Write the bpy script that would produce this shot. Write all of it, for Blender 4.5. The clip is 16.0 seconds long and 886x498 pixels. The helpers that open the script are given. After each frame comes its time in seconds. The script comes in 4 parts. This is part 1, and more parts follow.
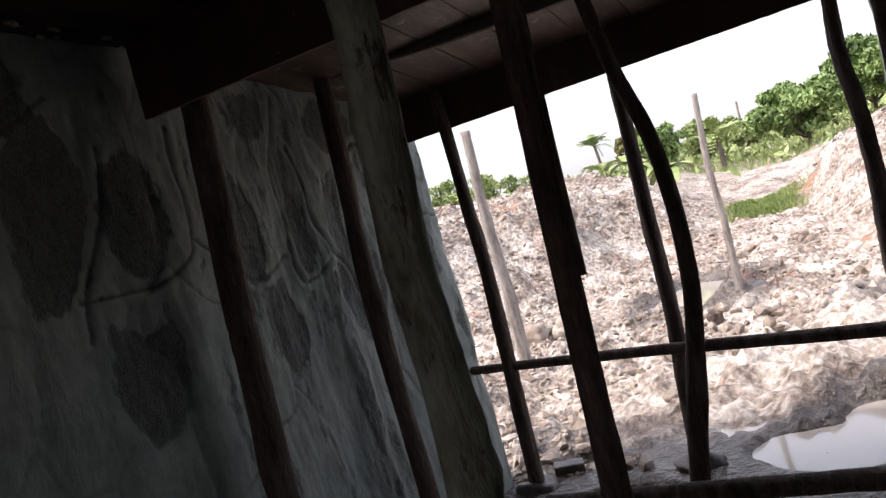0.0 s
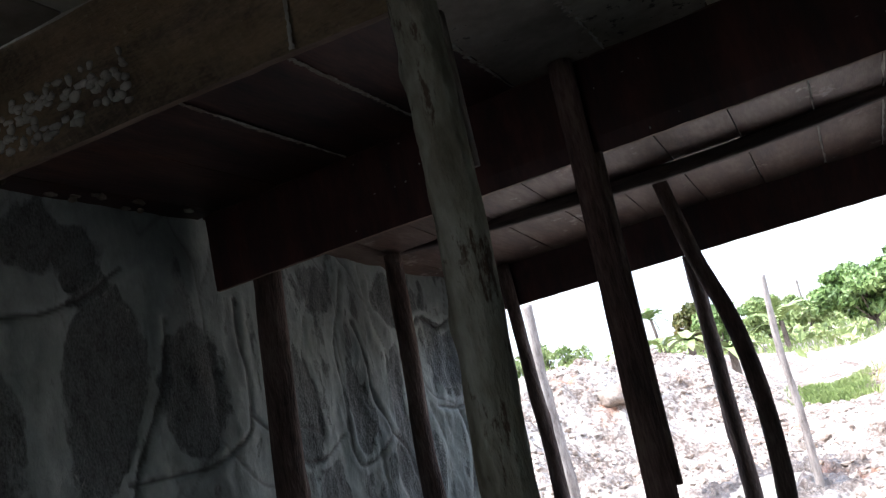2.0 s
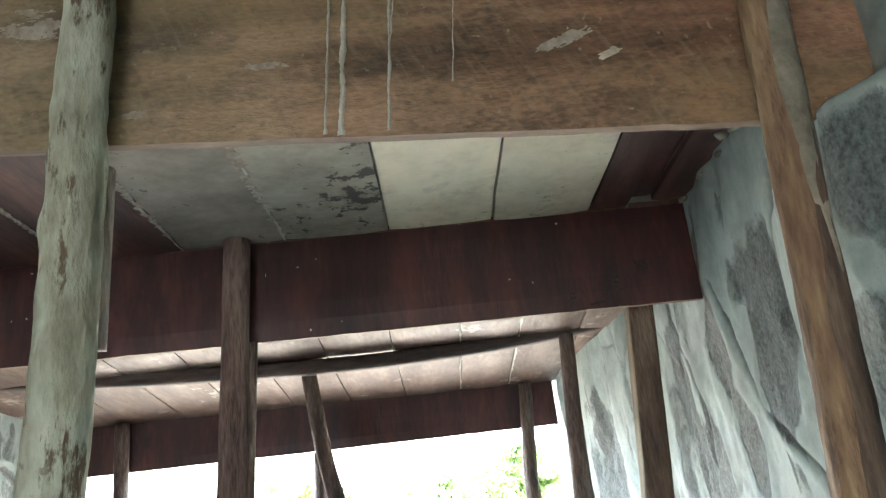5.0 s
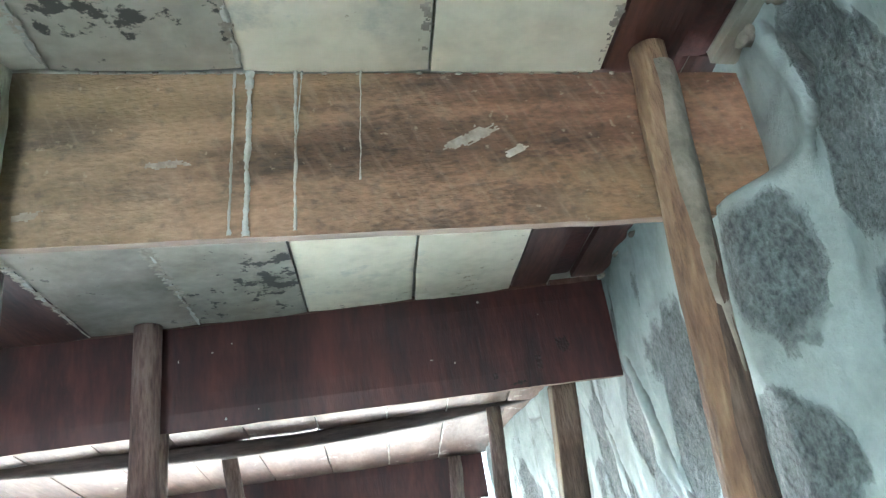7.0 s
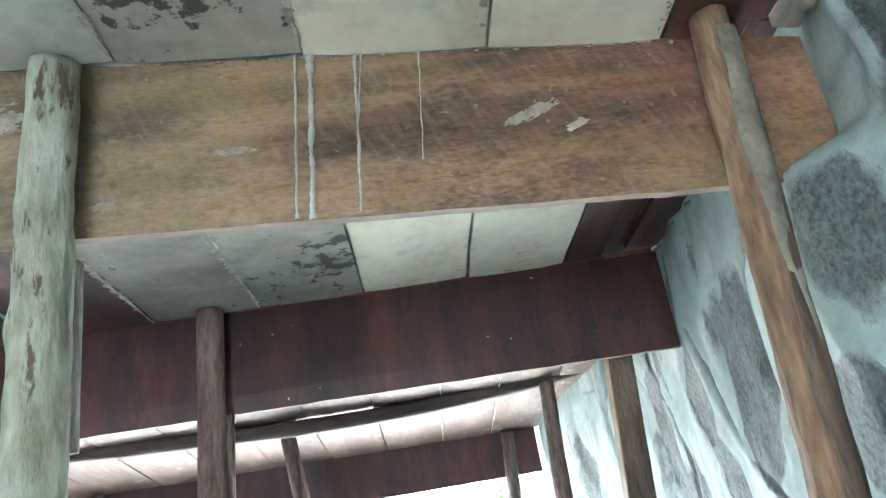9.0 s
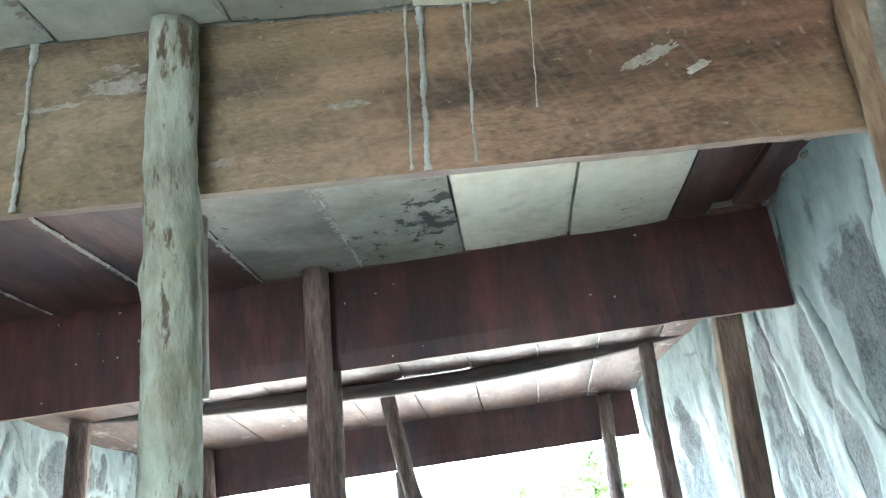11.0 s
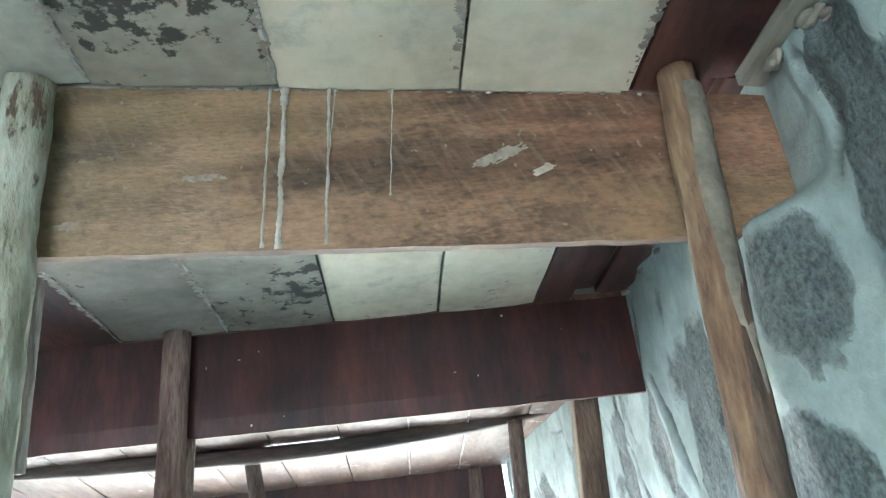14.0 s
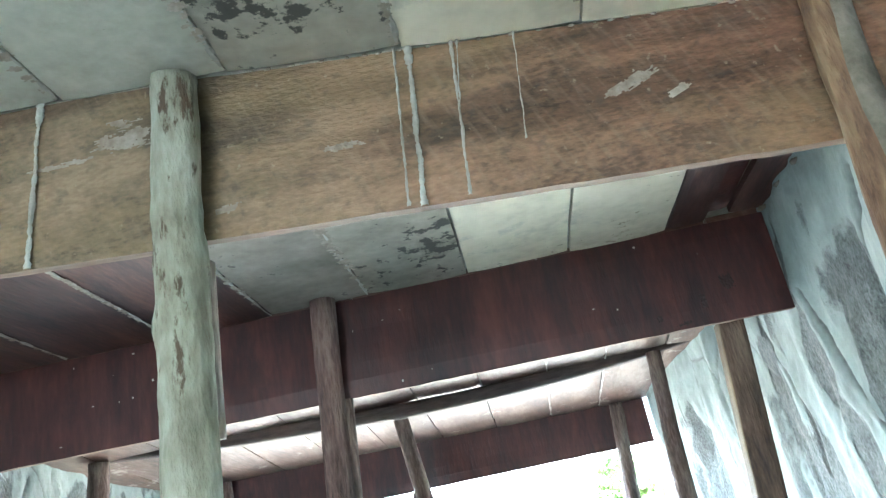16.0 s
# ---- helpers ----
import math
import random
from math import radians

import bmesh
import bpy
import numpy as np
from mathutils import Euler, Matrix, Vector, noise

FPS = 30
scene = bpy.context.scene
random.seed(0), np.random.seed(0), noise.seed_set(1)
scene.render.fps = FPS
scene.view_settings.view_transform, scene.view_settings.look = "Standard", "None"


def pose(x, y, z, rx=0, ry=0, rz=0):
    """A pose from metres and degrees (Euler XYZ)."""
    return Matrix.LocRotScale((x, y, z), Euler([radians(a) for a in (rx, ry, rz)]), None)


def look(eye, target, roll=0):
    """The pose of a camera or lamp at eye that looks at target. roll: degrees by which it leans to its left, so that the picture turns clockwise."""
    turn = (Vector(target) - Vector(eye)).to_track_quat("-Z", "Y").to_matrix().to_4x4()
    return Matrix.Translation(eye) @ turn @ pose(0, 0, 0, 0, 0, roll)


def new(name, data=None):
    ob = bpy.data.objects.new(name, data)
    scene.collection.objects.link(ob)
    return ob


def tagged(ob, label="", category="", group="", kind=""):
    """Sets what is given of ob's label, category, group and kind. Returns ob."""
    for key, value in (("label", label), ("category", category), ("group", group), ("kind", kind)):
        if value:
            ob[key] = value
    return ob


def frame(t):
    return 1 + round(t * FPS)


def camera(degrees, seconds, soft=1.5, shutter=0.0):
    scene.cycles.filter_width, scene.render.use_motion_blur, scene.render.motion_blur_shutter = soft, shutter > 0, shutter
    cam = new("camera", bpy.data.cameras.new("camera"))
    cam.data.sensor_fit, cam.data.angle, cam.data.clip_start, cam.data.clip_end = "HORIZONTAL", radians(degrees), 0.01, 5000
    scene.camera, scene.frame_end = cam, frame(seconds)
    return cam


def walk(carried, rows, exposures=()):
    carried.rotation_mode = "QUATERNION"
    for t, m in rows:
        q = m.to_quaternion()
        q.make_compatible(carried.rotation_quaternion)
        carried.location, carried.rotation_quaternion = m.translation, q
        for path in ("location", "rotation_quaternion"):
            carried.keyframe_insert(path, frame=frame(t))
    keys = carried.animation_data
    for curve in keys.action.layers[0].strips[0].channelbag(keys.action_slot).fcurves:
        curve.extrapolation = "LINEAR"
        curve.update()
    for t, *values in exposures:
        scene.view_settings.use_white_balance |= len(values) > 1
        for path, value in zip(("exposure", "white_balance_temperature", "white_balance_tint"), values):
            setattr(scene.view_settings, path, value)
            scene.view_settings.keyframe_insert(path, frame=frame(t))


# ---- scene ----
cam = camera(58.6, 16.0, soft=1.3, shutter=0.0)
PATH = [
    (0, (-0.188, 0.148, 1.531), (-1.021, 1.967, 1.5), -15.5),
    (0.5, (-0.224, 0.239, 1.541), (-1.073, 2.05, 1.556), -17.8),
    (1, (-0.287, 0.211, 1.568), (-1.24, 1.963, 1.717), -15.4),
    (1.5, (-0.314, 0.247, 1.602), (-1.217, 2.009, 1.886), -12.8),
    (2, (-0.292, 0.231, 1.62), (-1.128, 2.003, 2.023), -13.2),
    (2.5, (-0.286, 0.243, 1.626), (-1.05, 2.043, 2.048), -12.3),
    (3, (-0.29, 0.256, 1.626), (-0.982, 2.094, 2.004), -11.3),
    (3.5, (-0.301, 0.277, 1.622), (-0.842, 2.169, 1.979), -10.0),
    (4, (-0.292, 0.3, 1.644), (-0.617, 2.231, 2.05), -9.2),
    (4.5, (-0.285, 0.303, 1.685), (-0.392, 2.222, 2.24), -7.4),
    (5, (-0.279, 0.303, 1.722), (-0.238, 2.193, 2.374), -6.0),
    (7.5, (-0.234, 0.295, 1.782), (-0.002, 2.125, 2.554), -9.2),
    (8, (-0.241, 0.289, 1.784), (-0.051, 2.122, 2.56), -9.4),
    (8.5, (-0.258, 0.286, 1.781), (-0.099, 2.128, 2.543), -9.2),
    (9, (-0.276, 0.292, 1.78), (-0.157, 2.149, 2.513), -9.5),
    (9.5, (-0.304, 0.294, 1.771), (-0.278, 2.151, 2.514), -7.4),
    (10, (-0.318, 0.31, 1.767), (-0.381, 2.189, 2.448), -6.4),
    (12.5, (-0.324, 0.278, 1.776), (-0.436, 2.145, 2.484), -8.5),
    (13, (-0.291, 0.266, 1.795), (-0.296, 2.111, 2.567), -9.7),
    (13.5, (-0.255, 0.269, 1.8), (-0.062, 2.084, 2.618), -8.9),
    (14, (-0.245, 0.276, 1.78), (-0.077, 2.102, 2.579), -7.2),
    (14.5, (-0.304, 0.266, 1.76), (-0.341, 2.122, 2.504), -8.7),
    (15, (-0.32, 0.256, 1.769), (-0.451, 2.097, 2.539), -9.5),
    (15.5, (-0.323, 0.263, 1.761), (-0.453, 2.13, 2.467), -9.1),
    (16, (-0.308, 0.263, 1.775), (-0.419, 2.125, 2.498), -11.0),
]
EXPOSURES = [(0.0, 0.68, 6500, 17), (1.0, 0.68, 6500, 17), (1.5, 1.5, 5800, 12), (3.2, 1.5, 5700, 12), (4.0, 1.25, 5700, 11), (4.2, 1.4, 5700, 10), (4.5, 2.1, 5600, 5), (4.7, 3.8, 5800, 0), (5.0, 5.1, 5900, -1), (5.2, 5.4, 5700, -3), (7.3, 5.95, 5200, -4), (10.2, 5.95, 5150, -5), (12.3, 5.5, 5150, -5), (12.9, 5.88, 5150, -6), (16.0, 5.9, 5150, -6)]
walk(cam, [(t, look(eye, target, roll)) for t, eye, target, roll in PATH], EXPOSURES)

# ---- sky and sun ----
SUN_EL, SUN_AZ = 60.0, 245.0  # degrees; azimuth clockwise from +y
world = bpy.data.worlds.new("sky")
scene.world = world
world.use_nodes = True
wn, wl = world.node_tree.nodes, world.node_tree.links
sky = wn.new("ShaderNodeTexSky")
sky.sky_type = "NISHITA"
sky.sun_disc = False
sky.sun_elevation = radians(SUN_EL)
sky.sun_rotation = radians(SUN_AZ)
sky.air_density, sky.dust_density, sky.ozone_density = 1.0, 6.0, 0.6
veil = wn.new("ShaderNodeMix")  # thin high cloud over the clear sky
veil.data_type, veil.blend_type = "RGBA", "ADD"
veil.inputs["Factor"].default_value = 1.0
veil.inputs["B"].default_value = (3.2, 3.3, 3.4, 1)
wl.new(sky.outputs[0], veil.inputs["A"])
wl.new(veil.outputs["Result"], wn["Background"].inputs[0])
wn["Background"].inputs[1].default_value = 0.15
sun = new("sun", bpy.data.lights.new("sun", "SUN"))
sun.data.energy, sun.data.angle, sun.data.color = 2.0, radians(3.0), (1.0, 0.97, 0.93)
az, el = radians(SUN_AZ), radians(SUN_EL)
sun_way = Vector((math.sin(az) * math.cos(el), math.cos(az) * math.cos(el), math.sin(el)))
sun.matrix_world = look(sun_way * 60, (0, 0, 0))


# ---- materials ----
def surface(name, stops, scale=4.0, stretch=(1, 1, 1), rough=0.85, bump=0.3, grain=40.0, fine=0.35, metal=0.0, spots=None, spec=0.5, spot_stretch=(1, 1, 1), depth=0.01, soft_spot=0.06):
    """Two-scale noise colour with bump. stops: colours from low to high; spots: (colour, scale, amount) of blotches."""
    m = bpy.data.materials.new(name)
    m.use_nodes = True
    n, l = m.node_tree.nodes, m.node_tree.links
    b = n["Principled BSDF"]
    co = n.new("ShaderNodeTexCoord")
    mp = n.new("ShaderNodeMapping")
    mp.inputs["Scale"].default_value = stretch
    l.new(co.outputs["Object"], mp.inputs["Vector"])
    big, small = n.new("ShaderNodeTexNoise"), n.new("ShaderNodeTexNoise")
    for t, s, d in ((big, scale, 6), (small, grain, 4)):
        t.inputs["Scale"].default_value, t.inputs["Detail"].default_value = s, d
        l.new(mp.outputs[0], t.inputs["Vector"])
    big.inputs["Roughness"].default_value = 0.62
    mix = n.new("ShaderNodeMath")
    mix.operation = "MULTIPLY_ADD"
    mix.inputs[1].default_value, mix.inputs[2].default_value = fine, 0.0
    off = n.new("ShaderNodeMath")
    off.operation = "SUBTRACT"
    off.inputs[1].default_value = 0.5
    l.new(small.outputs["Fac"], off.inputs[0])
    l.new(off.outputs[0], mix.inputs[0])
    l.new(big.outputs["Fac"], mix.inputs[2])
    rnd = n.new("ShaderNodeObjectInfo")
    ramp = n.new("ShaderNodeValToRGB")
    el_ = ramp.color_ramp.elements
    lo, hi = 0.32, 0.68
    el_[0].position, el_[1].position = lo, hi
    el_[0].color, el_[1].color = (*stops[0], 1), (*stops[-1], 1)
    for k, c in enumerate(stops[1:-1]):
        e = el_.new(lo + (hi - lo) * (k + 1) / (len(stops) - 1))
        e.color = (*c, 1)
    l.new(mix.outputs[0], ramp.inputs[0])
    colour = ramp.outputs[0]
    if spots:
        sp = n.new("ShaderNodeTexNoise")
        sp.inputs["Scale"].default_value, sp.inputs["Detail"].default_value, sp.inputs["Roughness"].default_value = spots[1], 8, 0.7
        mp2 = n.new("ShaderNodeMapping")
        mp2.inputs["Scale"].default_value = spot_stretch
        l.new(co.outputs["Object"], mp2.inputs["Vector"])
        l.new(mp2.outputs[0], sp.inputs["Vector"])
        r2 = n.new("ShaderNodeMapRange")
        r2.inputs["From Min"].default_value, r2.inputs["From Max"].default_value = spots[2], spots[2] + soft_spot
        l.new(sp.outputs["Fac"], r2.inputs["Value"])
        mx = n.new("ShaderNodeMix")
        mx.data_type = "RGBA"
        l.new(r2.outputs[0], mx.inputs["Factor"])
        l.new(colour, mx.inputs["A"])
        mx.inputs["B"].default_value = (*spots[0], 1)
        colour = mx.outputs["Result"]
    vary = n.new("ShaderNodeHueSaturation")
    geo = n.new("ShaderNodeNewGeometry")
    rr = n.new("ShaderNodeMapRange")
    rr.inputs["To Min"].default_value, rr.inputs["To Max"].default_value = 0.82, 1.15
    l.new(geo.outputs["Random Per Island"], rr.inputs["Value"])
    l.new(rr.outputs[0], vary.inputs["Value"])
    l.new(colour, vary.inputs["Color"])
    l.new(vary.outputs[0], b.inputs["Base Color"])
    b.inputs["Roughness"].default_value = rough
    b.inputs["Metallic"].default_value = metal
    b.inputs["Specular IOR Level"].default_value = spec
    if bump:
        bp = n.new("ShaderNodeBump")
        bp.inputs["Strength"].default_value, bp.inputs["Distance"].default_value = bump, depth
        l.new(mix.outputs[0], bp.inputs["Height"])
        l.new(bp.outputs[0], b.inputs["Normal"])
    return m


M_PALE = surface("pale_debarked_wood", [(0.15, 0.142, 0.1), (0.28, 0.28, 0.215), (0.42, 0.43, 0.36)], 8, (1.6, 1.6, 0.55), 0.8, 1.0, 45, 0.35, spots=((0.09, 0.064, 0.04), 12, 0.56), spot_stretch=(2.0, 2.0, 0.55), depth=0.02, soft_spot=0.05)
M_TAN = surface("tan_weathered_wood", [(0.1, 0.056, 0.034), (0.2, 0.125, 0.07), (0.33, 0.25, 0.15)], 6, (2.4, 2.4, 0.45), 0.78, 0.9, 40, 0.4, spots=((0.09, 0.052, 0.034), 9, 0.55), spot_stretch=(2.0, 2.0, 0.45), depth=0.018, soft_spot=0.08)
M_DARKPOLE = surface("dark_bark_wood", [(0.035, 0.023, 0.018), (0.09, 0.06, 0.049), (0.16, 0.122, 0.1)], 8, (3, 3, 0.5), 0.85, 0.9, 60, 0.5, depth=0.015)
M_REDPOLE = surface("reddish_bark_wood", [(0.05, 0.03, 0.026), (0.12, 0.076, 0.064), (0.2, 0.145, 0.122)], 7, (3, 3, 0.5), 0.85, 0.9, 50, 0.5, depth=0.015)
M_LUMBER = surface("yellow_sawn_lumber", [(0.07, 0.05, 0.03), (0.15, 0.11, 0.062), (0.22, 0.17, 0.1)], 5, (6, 6, 0.4), 0.75, 0.4, 50, 0.4)
M_STICK = surface("bleached_grey_wood", [(0.13, 0.11, 0.095), (0.25, 0.22, 0.195), (0.34, 0.31, 0.28)], 7, (3, 3, 0.5), 0.9, 0.8, 60, 0.4)
M_JOIST1 = surface("stained_tan_board", [(0.074, 0.057, 0.035), (0.165, 0.129, 0.077), (0.24, 0.176, 0.11), (0.315, 0.242, 0.153)], 3.4, (1.0, 1.0, 2.4), 0.74, 0.6, 70, 0.4, spots=((0.062, 0.053, 0.038), 3.0, 0.55), spot_stretch=(0.8, 1, 2.6), soft_spot=0.16)
M_JOIST2 = surface("dark_red_board", [(0.018, 0.007, 0.007), (0.05, 0.014, 0.012), (0.088, 0.027, 0.022)], 3.5, (3.0, 3, 0.6), 0.55, 0.3, 30, 0.3, spots=((0.014, 0.007, 0.007), 2.2, 0.57), spot_stretch=(2, 1, 1), soft_spot=0.14)
M_RED = surface("bare_red_board", [(0.014, 0.007, 0.006), (0.05, 0.019, 0.014), (0.11, 0.045, 0.03)], 3, (3.5, 0.6, 3), 0.55, 0.3, 30, 0.3)
M_CEM = surface("cement_smeared_board", [(0.43, 0.39, 0.29), (0.6, 0.55, 0.42), (0.69, 0.635, 0.505)], 2.2, (1, 1, 1), 0.75, 0.4, 30, 0.25, spots=((0.33, 0.325, 0.28), 4, 0.57), soft_spot=0.14)
M_MOULD = surface("mouldy_grey_board", [(0.21, 0.195, 0.155), (0.31, 0.287, 0.23), (0.42, 0.388, 0.31)], 2.5, (1, 1, 1), 0.8, 0.5, 30, 0.3, spots=((0.17, 0.165, 0.135), 4, 0.56), soft_spot=0.12)
M_GREY = surface("grey_cement_board", [(0.13, 0.112, 0.086), (0.215, 0.192, 0.155), (0.31, 0.282, 0.235)], 3.0, (1, 1, 1), 0.8, 0.4, 30, 0.25, spots=((0.11, 0.11, 0.1), 5, 0.6), soft_spot=0.12)
M_PALEGREY = surface("pale_grey_cement_board", [(0.27, 0.265, 0.215), (0.38, 0.375, 0.31), (0.47, 0.46, 0.385)], 2.6, (1, 1, 1), 0.8, 0.5, 45, 0.25, spots=((0.2, 0.2, 0.17), 6, 0.6), soft_spot=0.1)
M_WET = surface("wet_brown_board", [(0.045, 0.024, 0.016), (0.085, 0.047, 0.031), (0.14, 0.1, 0.074)], 3, (2.5, 0.6, 3), 0.5, 0.4, 24, 0.3, spots=((0.26, 0.23, 0.2), 6, 0.6))
M_LEAK = surface("dried_cement", [(0.27, 0.26, 0.22), (0.38, 0.375, 0.33), (0.5, 0.495, 0.45)], 12, (1, 1, 1), 0.9, 0.6, 70, 0.3)
M_SPLASH = surface("dry_cement_splash", [(0.2, 0.17, 0.13), (0.29, 0.255, 0.205), (0.4, 0.365, 0.31)], 14, (1, 1, 1), 0.9, 0.6, 70, 0.5)
M_LEAK2 = surface("grey_cement_crust", [(0.13, 0.118, 0.09), (0.21, 0.19, 0.15), (0.29, 0.265, 0.215)], 10, (1, 1, 1), 0.9, 0.8, 70, 0.4)
M_BARK = surface("brown_bark_strip", [(0.035, 0.022, 0.016), (0.08, 0.052, 0.036), (0.15, 0.108, 0.076)], 8, (3, 3, 0.5), 0.85, 0.8, 60, 0.4)
M_BEARER = surface("dark_sagging_timber", [(0.03, 0.02, 0.017), (0.06, 0.042, 0.036), (0.1, 0.075, 0.062)], 6, (0.5, 3, 3), 0.7, 0.5, 40, 0.4)
M_MUD = surface("dark_wet_mud", [(0.035, 0.026, 0.022), (0.075, 0.058, 0.048), (0.13, 0.105, 0.09)], 6, (1, 1, 1), 0.4, 0.8, 30, 0.5)
M_RIM = surface("fresh_cut_edge", [(0.13, 0.085, 0.06), (0.2, 0.14, 0.1), (0.28, 0.21, 0.155)], 6, (0.5, 3, 3), 0.8, 0.3, 40, 0.3)
M_PLANK = surface("grey_tan_offcut", [(0.17, 0.15, 0.11), (0.26, 0.235, 0.18), (0.33, 0.31, 0.25)], 4, (4, 0.5, 3), 0.8, 0.4, 40, 0.3)


def stain_board(m):
    """Slanting saw marks, a redder right half and dark bands along the board."""
    n, l = m.node_tree.nodes, m.node_tree.links
    b = n["Principled BSDF"]
    src = b.inputs["Base Color"].links[0].from_socket
    co = n.new("ShaderNodeTexCoord")

    def layer(src, scale, rot, noise_scale, lo, hi, colour, blend, amount):
        mp = n.new("ShaderNodeMapping")
        mp.inputs["Scale"].default_value = scale
        turn = n.new("ShaderNodeMapping")
        turn.inputs["Rotation"].default_value = (0, radians(rot), 0)
        l.new(co.outputs["Object"], turn.inputs["Vector"])
        l.new(turn.outputs[0], mp.inputs["Vector"])
        t = n.new("ShaderNodeTexNoise")
        t.inputs["Scale"].default_value, t.inputs["Detail"].default_value = noise_scale, 5
        l.new(mp.outputs[0], t.inputs["Vector"])
        r = n.new("ShaderNodeMapRange")
        r.inputs["From Min"].default_value, r.inputs["From Max"].default_value, r.inputs["To Max"].default_value = lo, hi, amount
        l.new(t.outputs["Fac"], r.inputs["Value"])
        x = n.new("ShaderNodeMix")
        x.data_type, x.blend_type = "RGBA", blend
        l.new(r.outputs[0], x.inputs["Factor"])
        l.new(src, x.inputs["A"])
        x.inputs["B"].default_value = (*colour, 1)
        return x.outputs["Result"]

    src = layer(src, (0.5, 1, 5.0), 0, 2.6, 0.47, 0.62, (0.45, 0.42, 0.4), "MULTIPLY", 0.85)
    split = n.new("ShaderNodeSeparateXYZ")
    l.new(co.outputs["Object"], split.inputs[0])
    way = n.new("ShaderNodeMapRange")
    way.inputs["From Min"].default_value, way.inputs["From Max"].default_value = -0.75, 0.05
    l.new(split.outputs["X"], way.inputs["Value"])
    red = n.new("ShaderNodeMix")
    red.data_type, red.blend_type = "RGBA", "MULTIPLY"
    l.new(way.outputs[0], red.inputs["Factor"])
    l.new(src, red.inputs["A"])
    red.inputs["B"].default_value = (1.3, 0.95, 0.9, 1)
    src = red.outputs["Result"]
    src = layer(src, (0.7, 1, 2.2), -6, 3.4, 0.48, 0.66, (0.25, 0.18, 0.09), "MIX", 0.5)
    src = layer(src, (9.0, 1, 1.6), 24, 9.0, 0.5, 0.72, (0.31, 0.24, 0.165), "MIX", 0.26)
    src = layer(src, (1.5, 1, 1.5), 10, 30.0, 0.58, 0.7, (0.05, 0.045, 0.036), "MIX", 0.35)
    src = layer(src, (1, 1, 1), 0, 75.0, 0.66, 0.74, (0.34, 0.29, 0.2), "MIX", 0.5)
    l.new(src, b.inputs["Base Color"])


stain_board(M_JOIST1)


def fleck(m, colour, cluster, lo, fine_scale, cut, amount):
    """Small flecks of mould or dirt, thick within broad clusters and thin outside them."""
    n, l = m.node_tree.nodes, m.node_tree.links
    b = n["Principled BSDF"]
    src = b.inputs["Base Color"].links[0].from_socket
    co = n.new("ShaderNodeTexCoord")
    a, c = n.new("ShaderNodeTexNoise"), n.new("ShaderNodeTexNoise")
    for t, sc, dt in ((a, cluster, 4), (c, fine_scale, 6)):
        t.inputs["Scale"].default_value, t.inputs["Detail"].default_value, t.inputs["Roughness"].default_value = sc, dt, 0.65
        l.new(co.outputs["Object"], t.inputs["Vector"])
    r = n.new("ShaderNodeMapRange")
    r.inputs["From Min"].default_value, r.inputs["From Max"].default_value = lo, lo + 0.16
    r.inputs["To Max"].default_value = 0.16
    l.new(a.outputs["Fac"], r.inputs["Value"])
    both = n.new("ShaderNodeMath")
    l.new(r.outputs[0], both.inputs[0])
    l.new(c.outputs["Fac"], both.inputs[1])
    edge = n.new("ShaderNodeMapRange")
    edge.inputs["From Min"].default_value, edge.inputs["From Max"].default_value, edge.inputs["To Max"].default_value = cut, cut + 0.05, amount
    l.new(both.outputs[0], edge.inputs["Value"])
    x = n.new("ShaderNodeMix")
    x.data_type = "RGBA"
    l.new(edge.outputs[0], x.inputs["Factor"])
    l.new(src, x.inputs["A"])
    x.inputs["B"].default_value = (*colour, 1)
    l.new(x.outputs["Result"], b.inputs["Base Color"])


fleck(M_MOULD, (0.045, 0.042, 0.036), 4.0, 0.44, 26.0, 0.64, 0.95)
fleck(M_CEM, (0.2, 0.17, 0.12), 3.0, 0.5, 40.0, 0.72, 0.7)
fleck(M_PALEGREY, (0.11, 0.105, 0.085), 3.0, 0.52, 34.0, 0.71, 0.7)
fleck(M_GREY, (0.06, 0.055, 0.045), 4.0, 0.5, 30.0, 0.68, 0.8)
fleck(M_PALE, (0.1, 0.075, 0.05), 8.0, 0.5, 60.0, 0.7, 0.6)


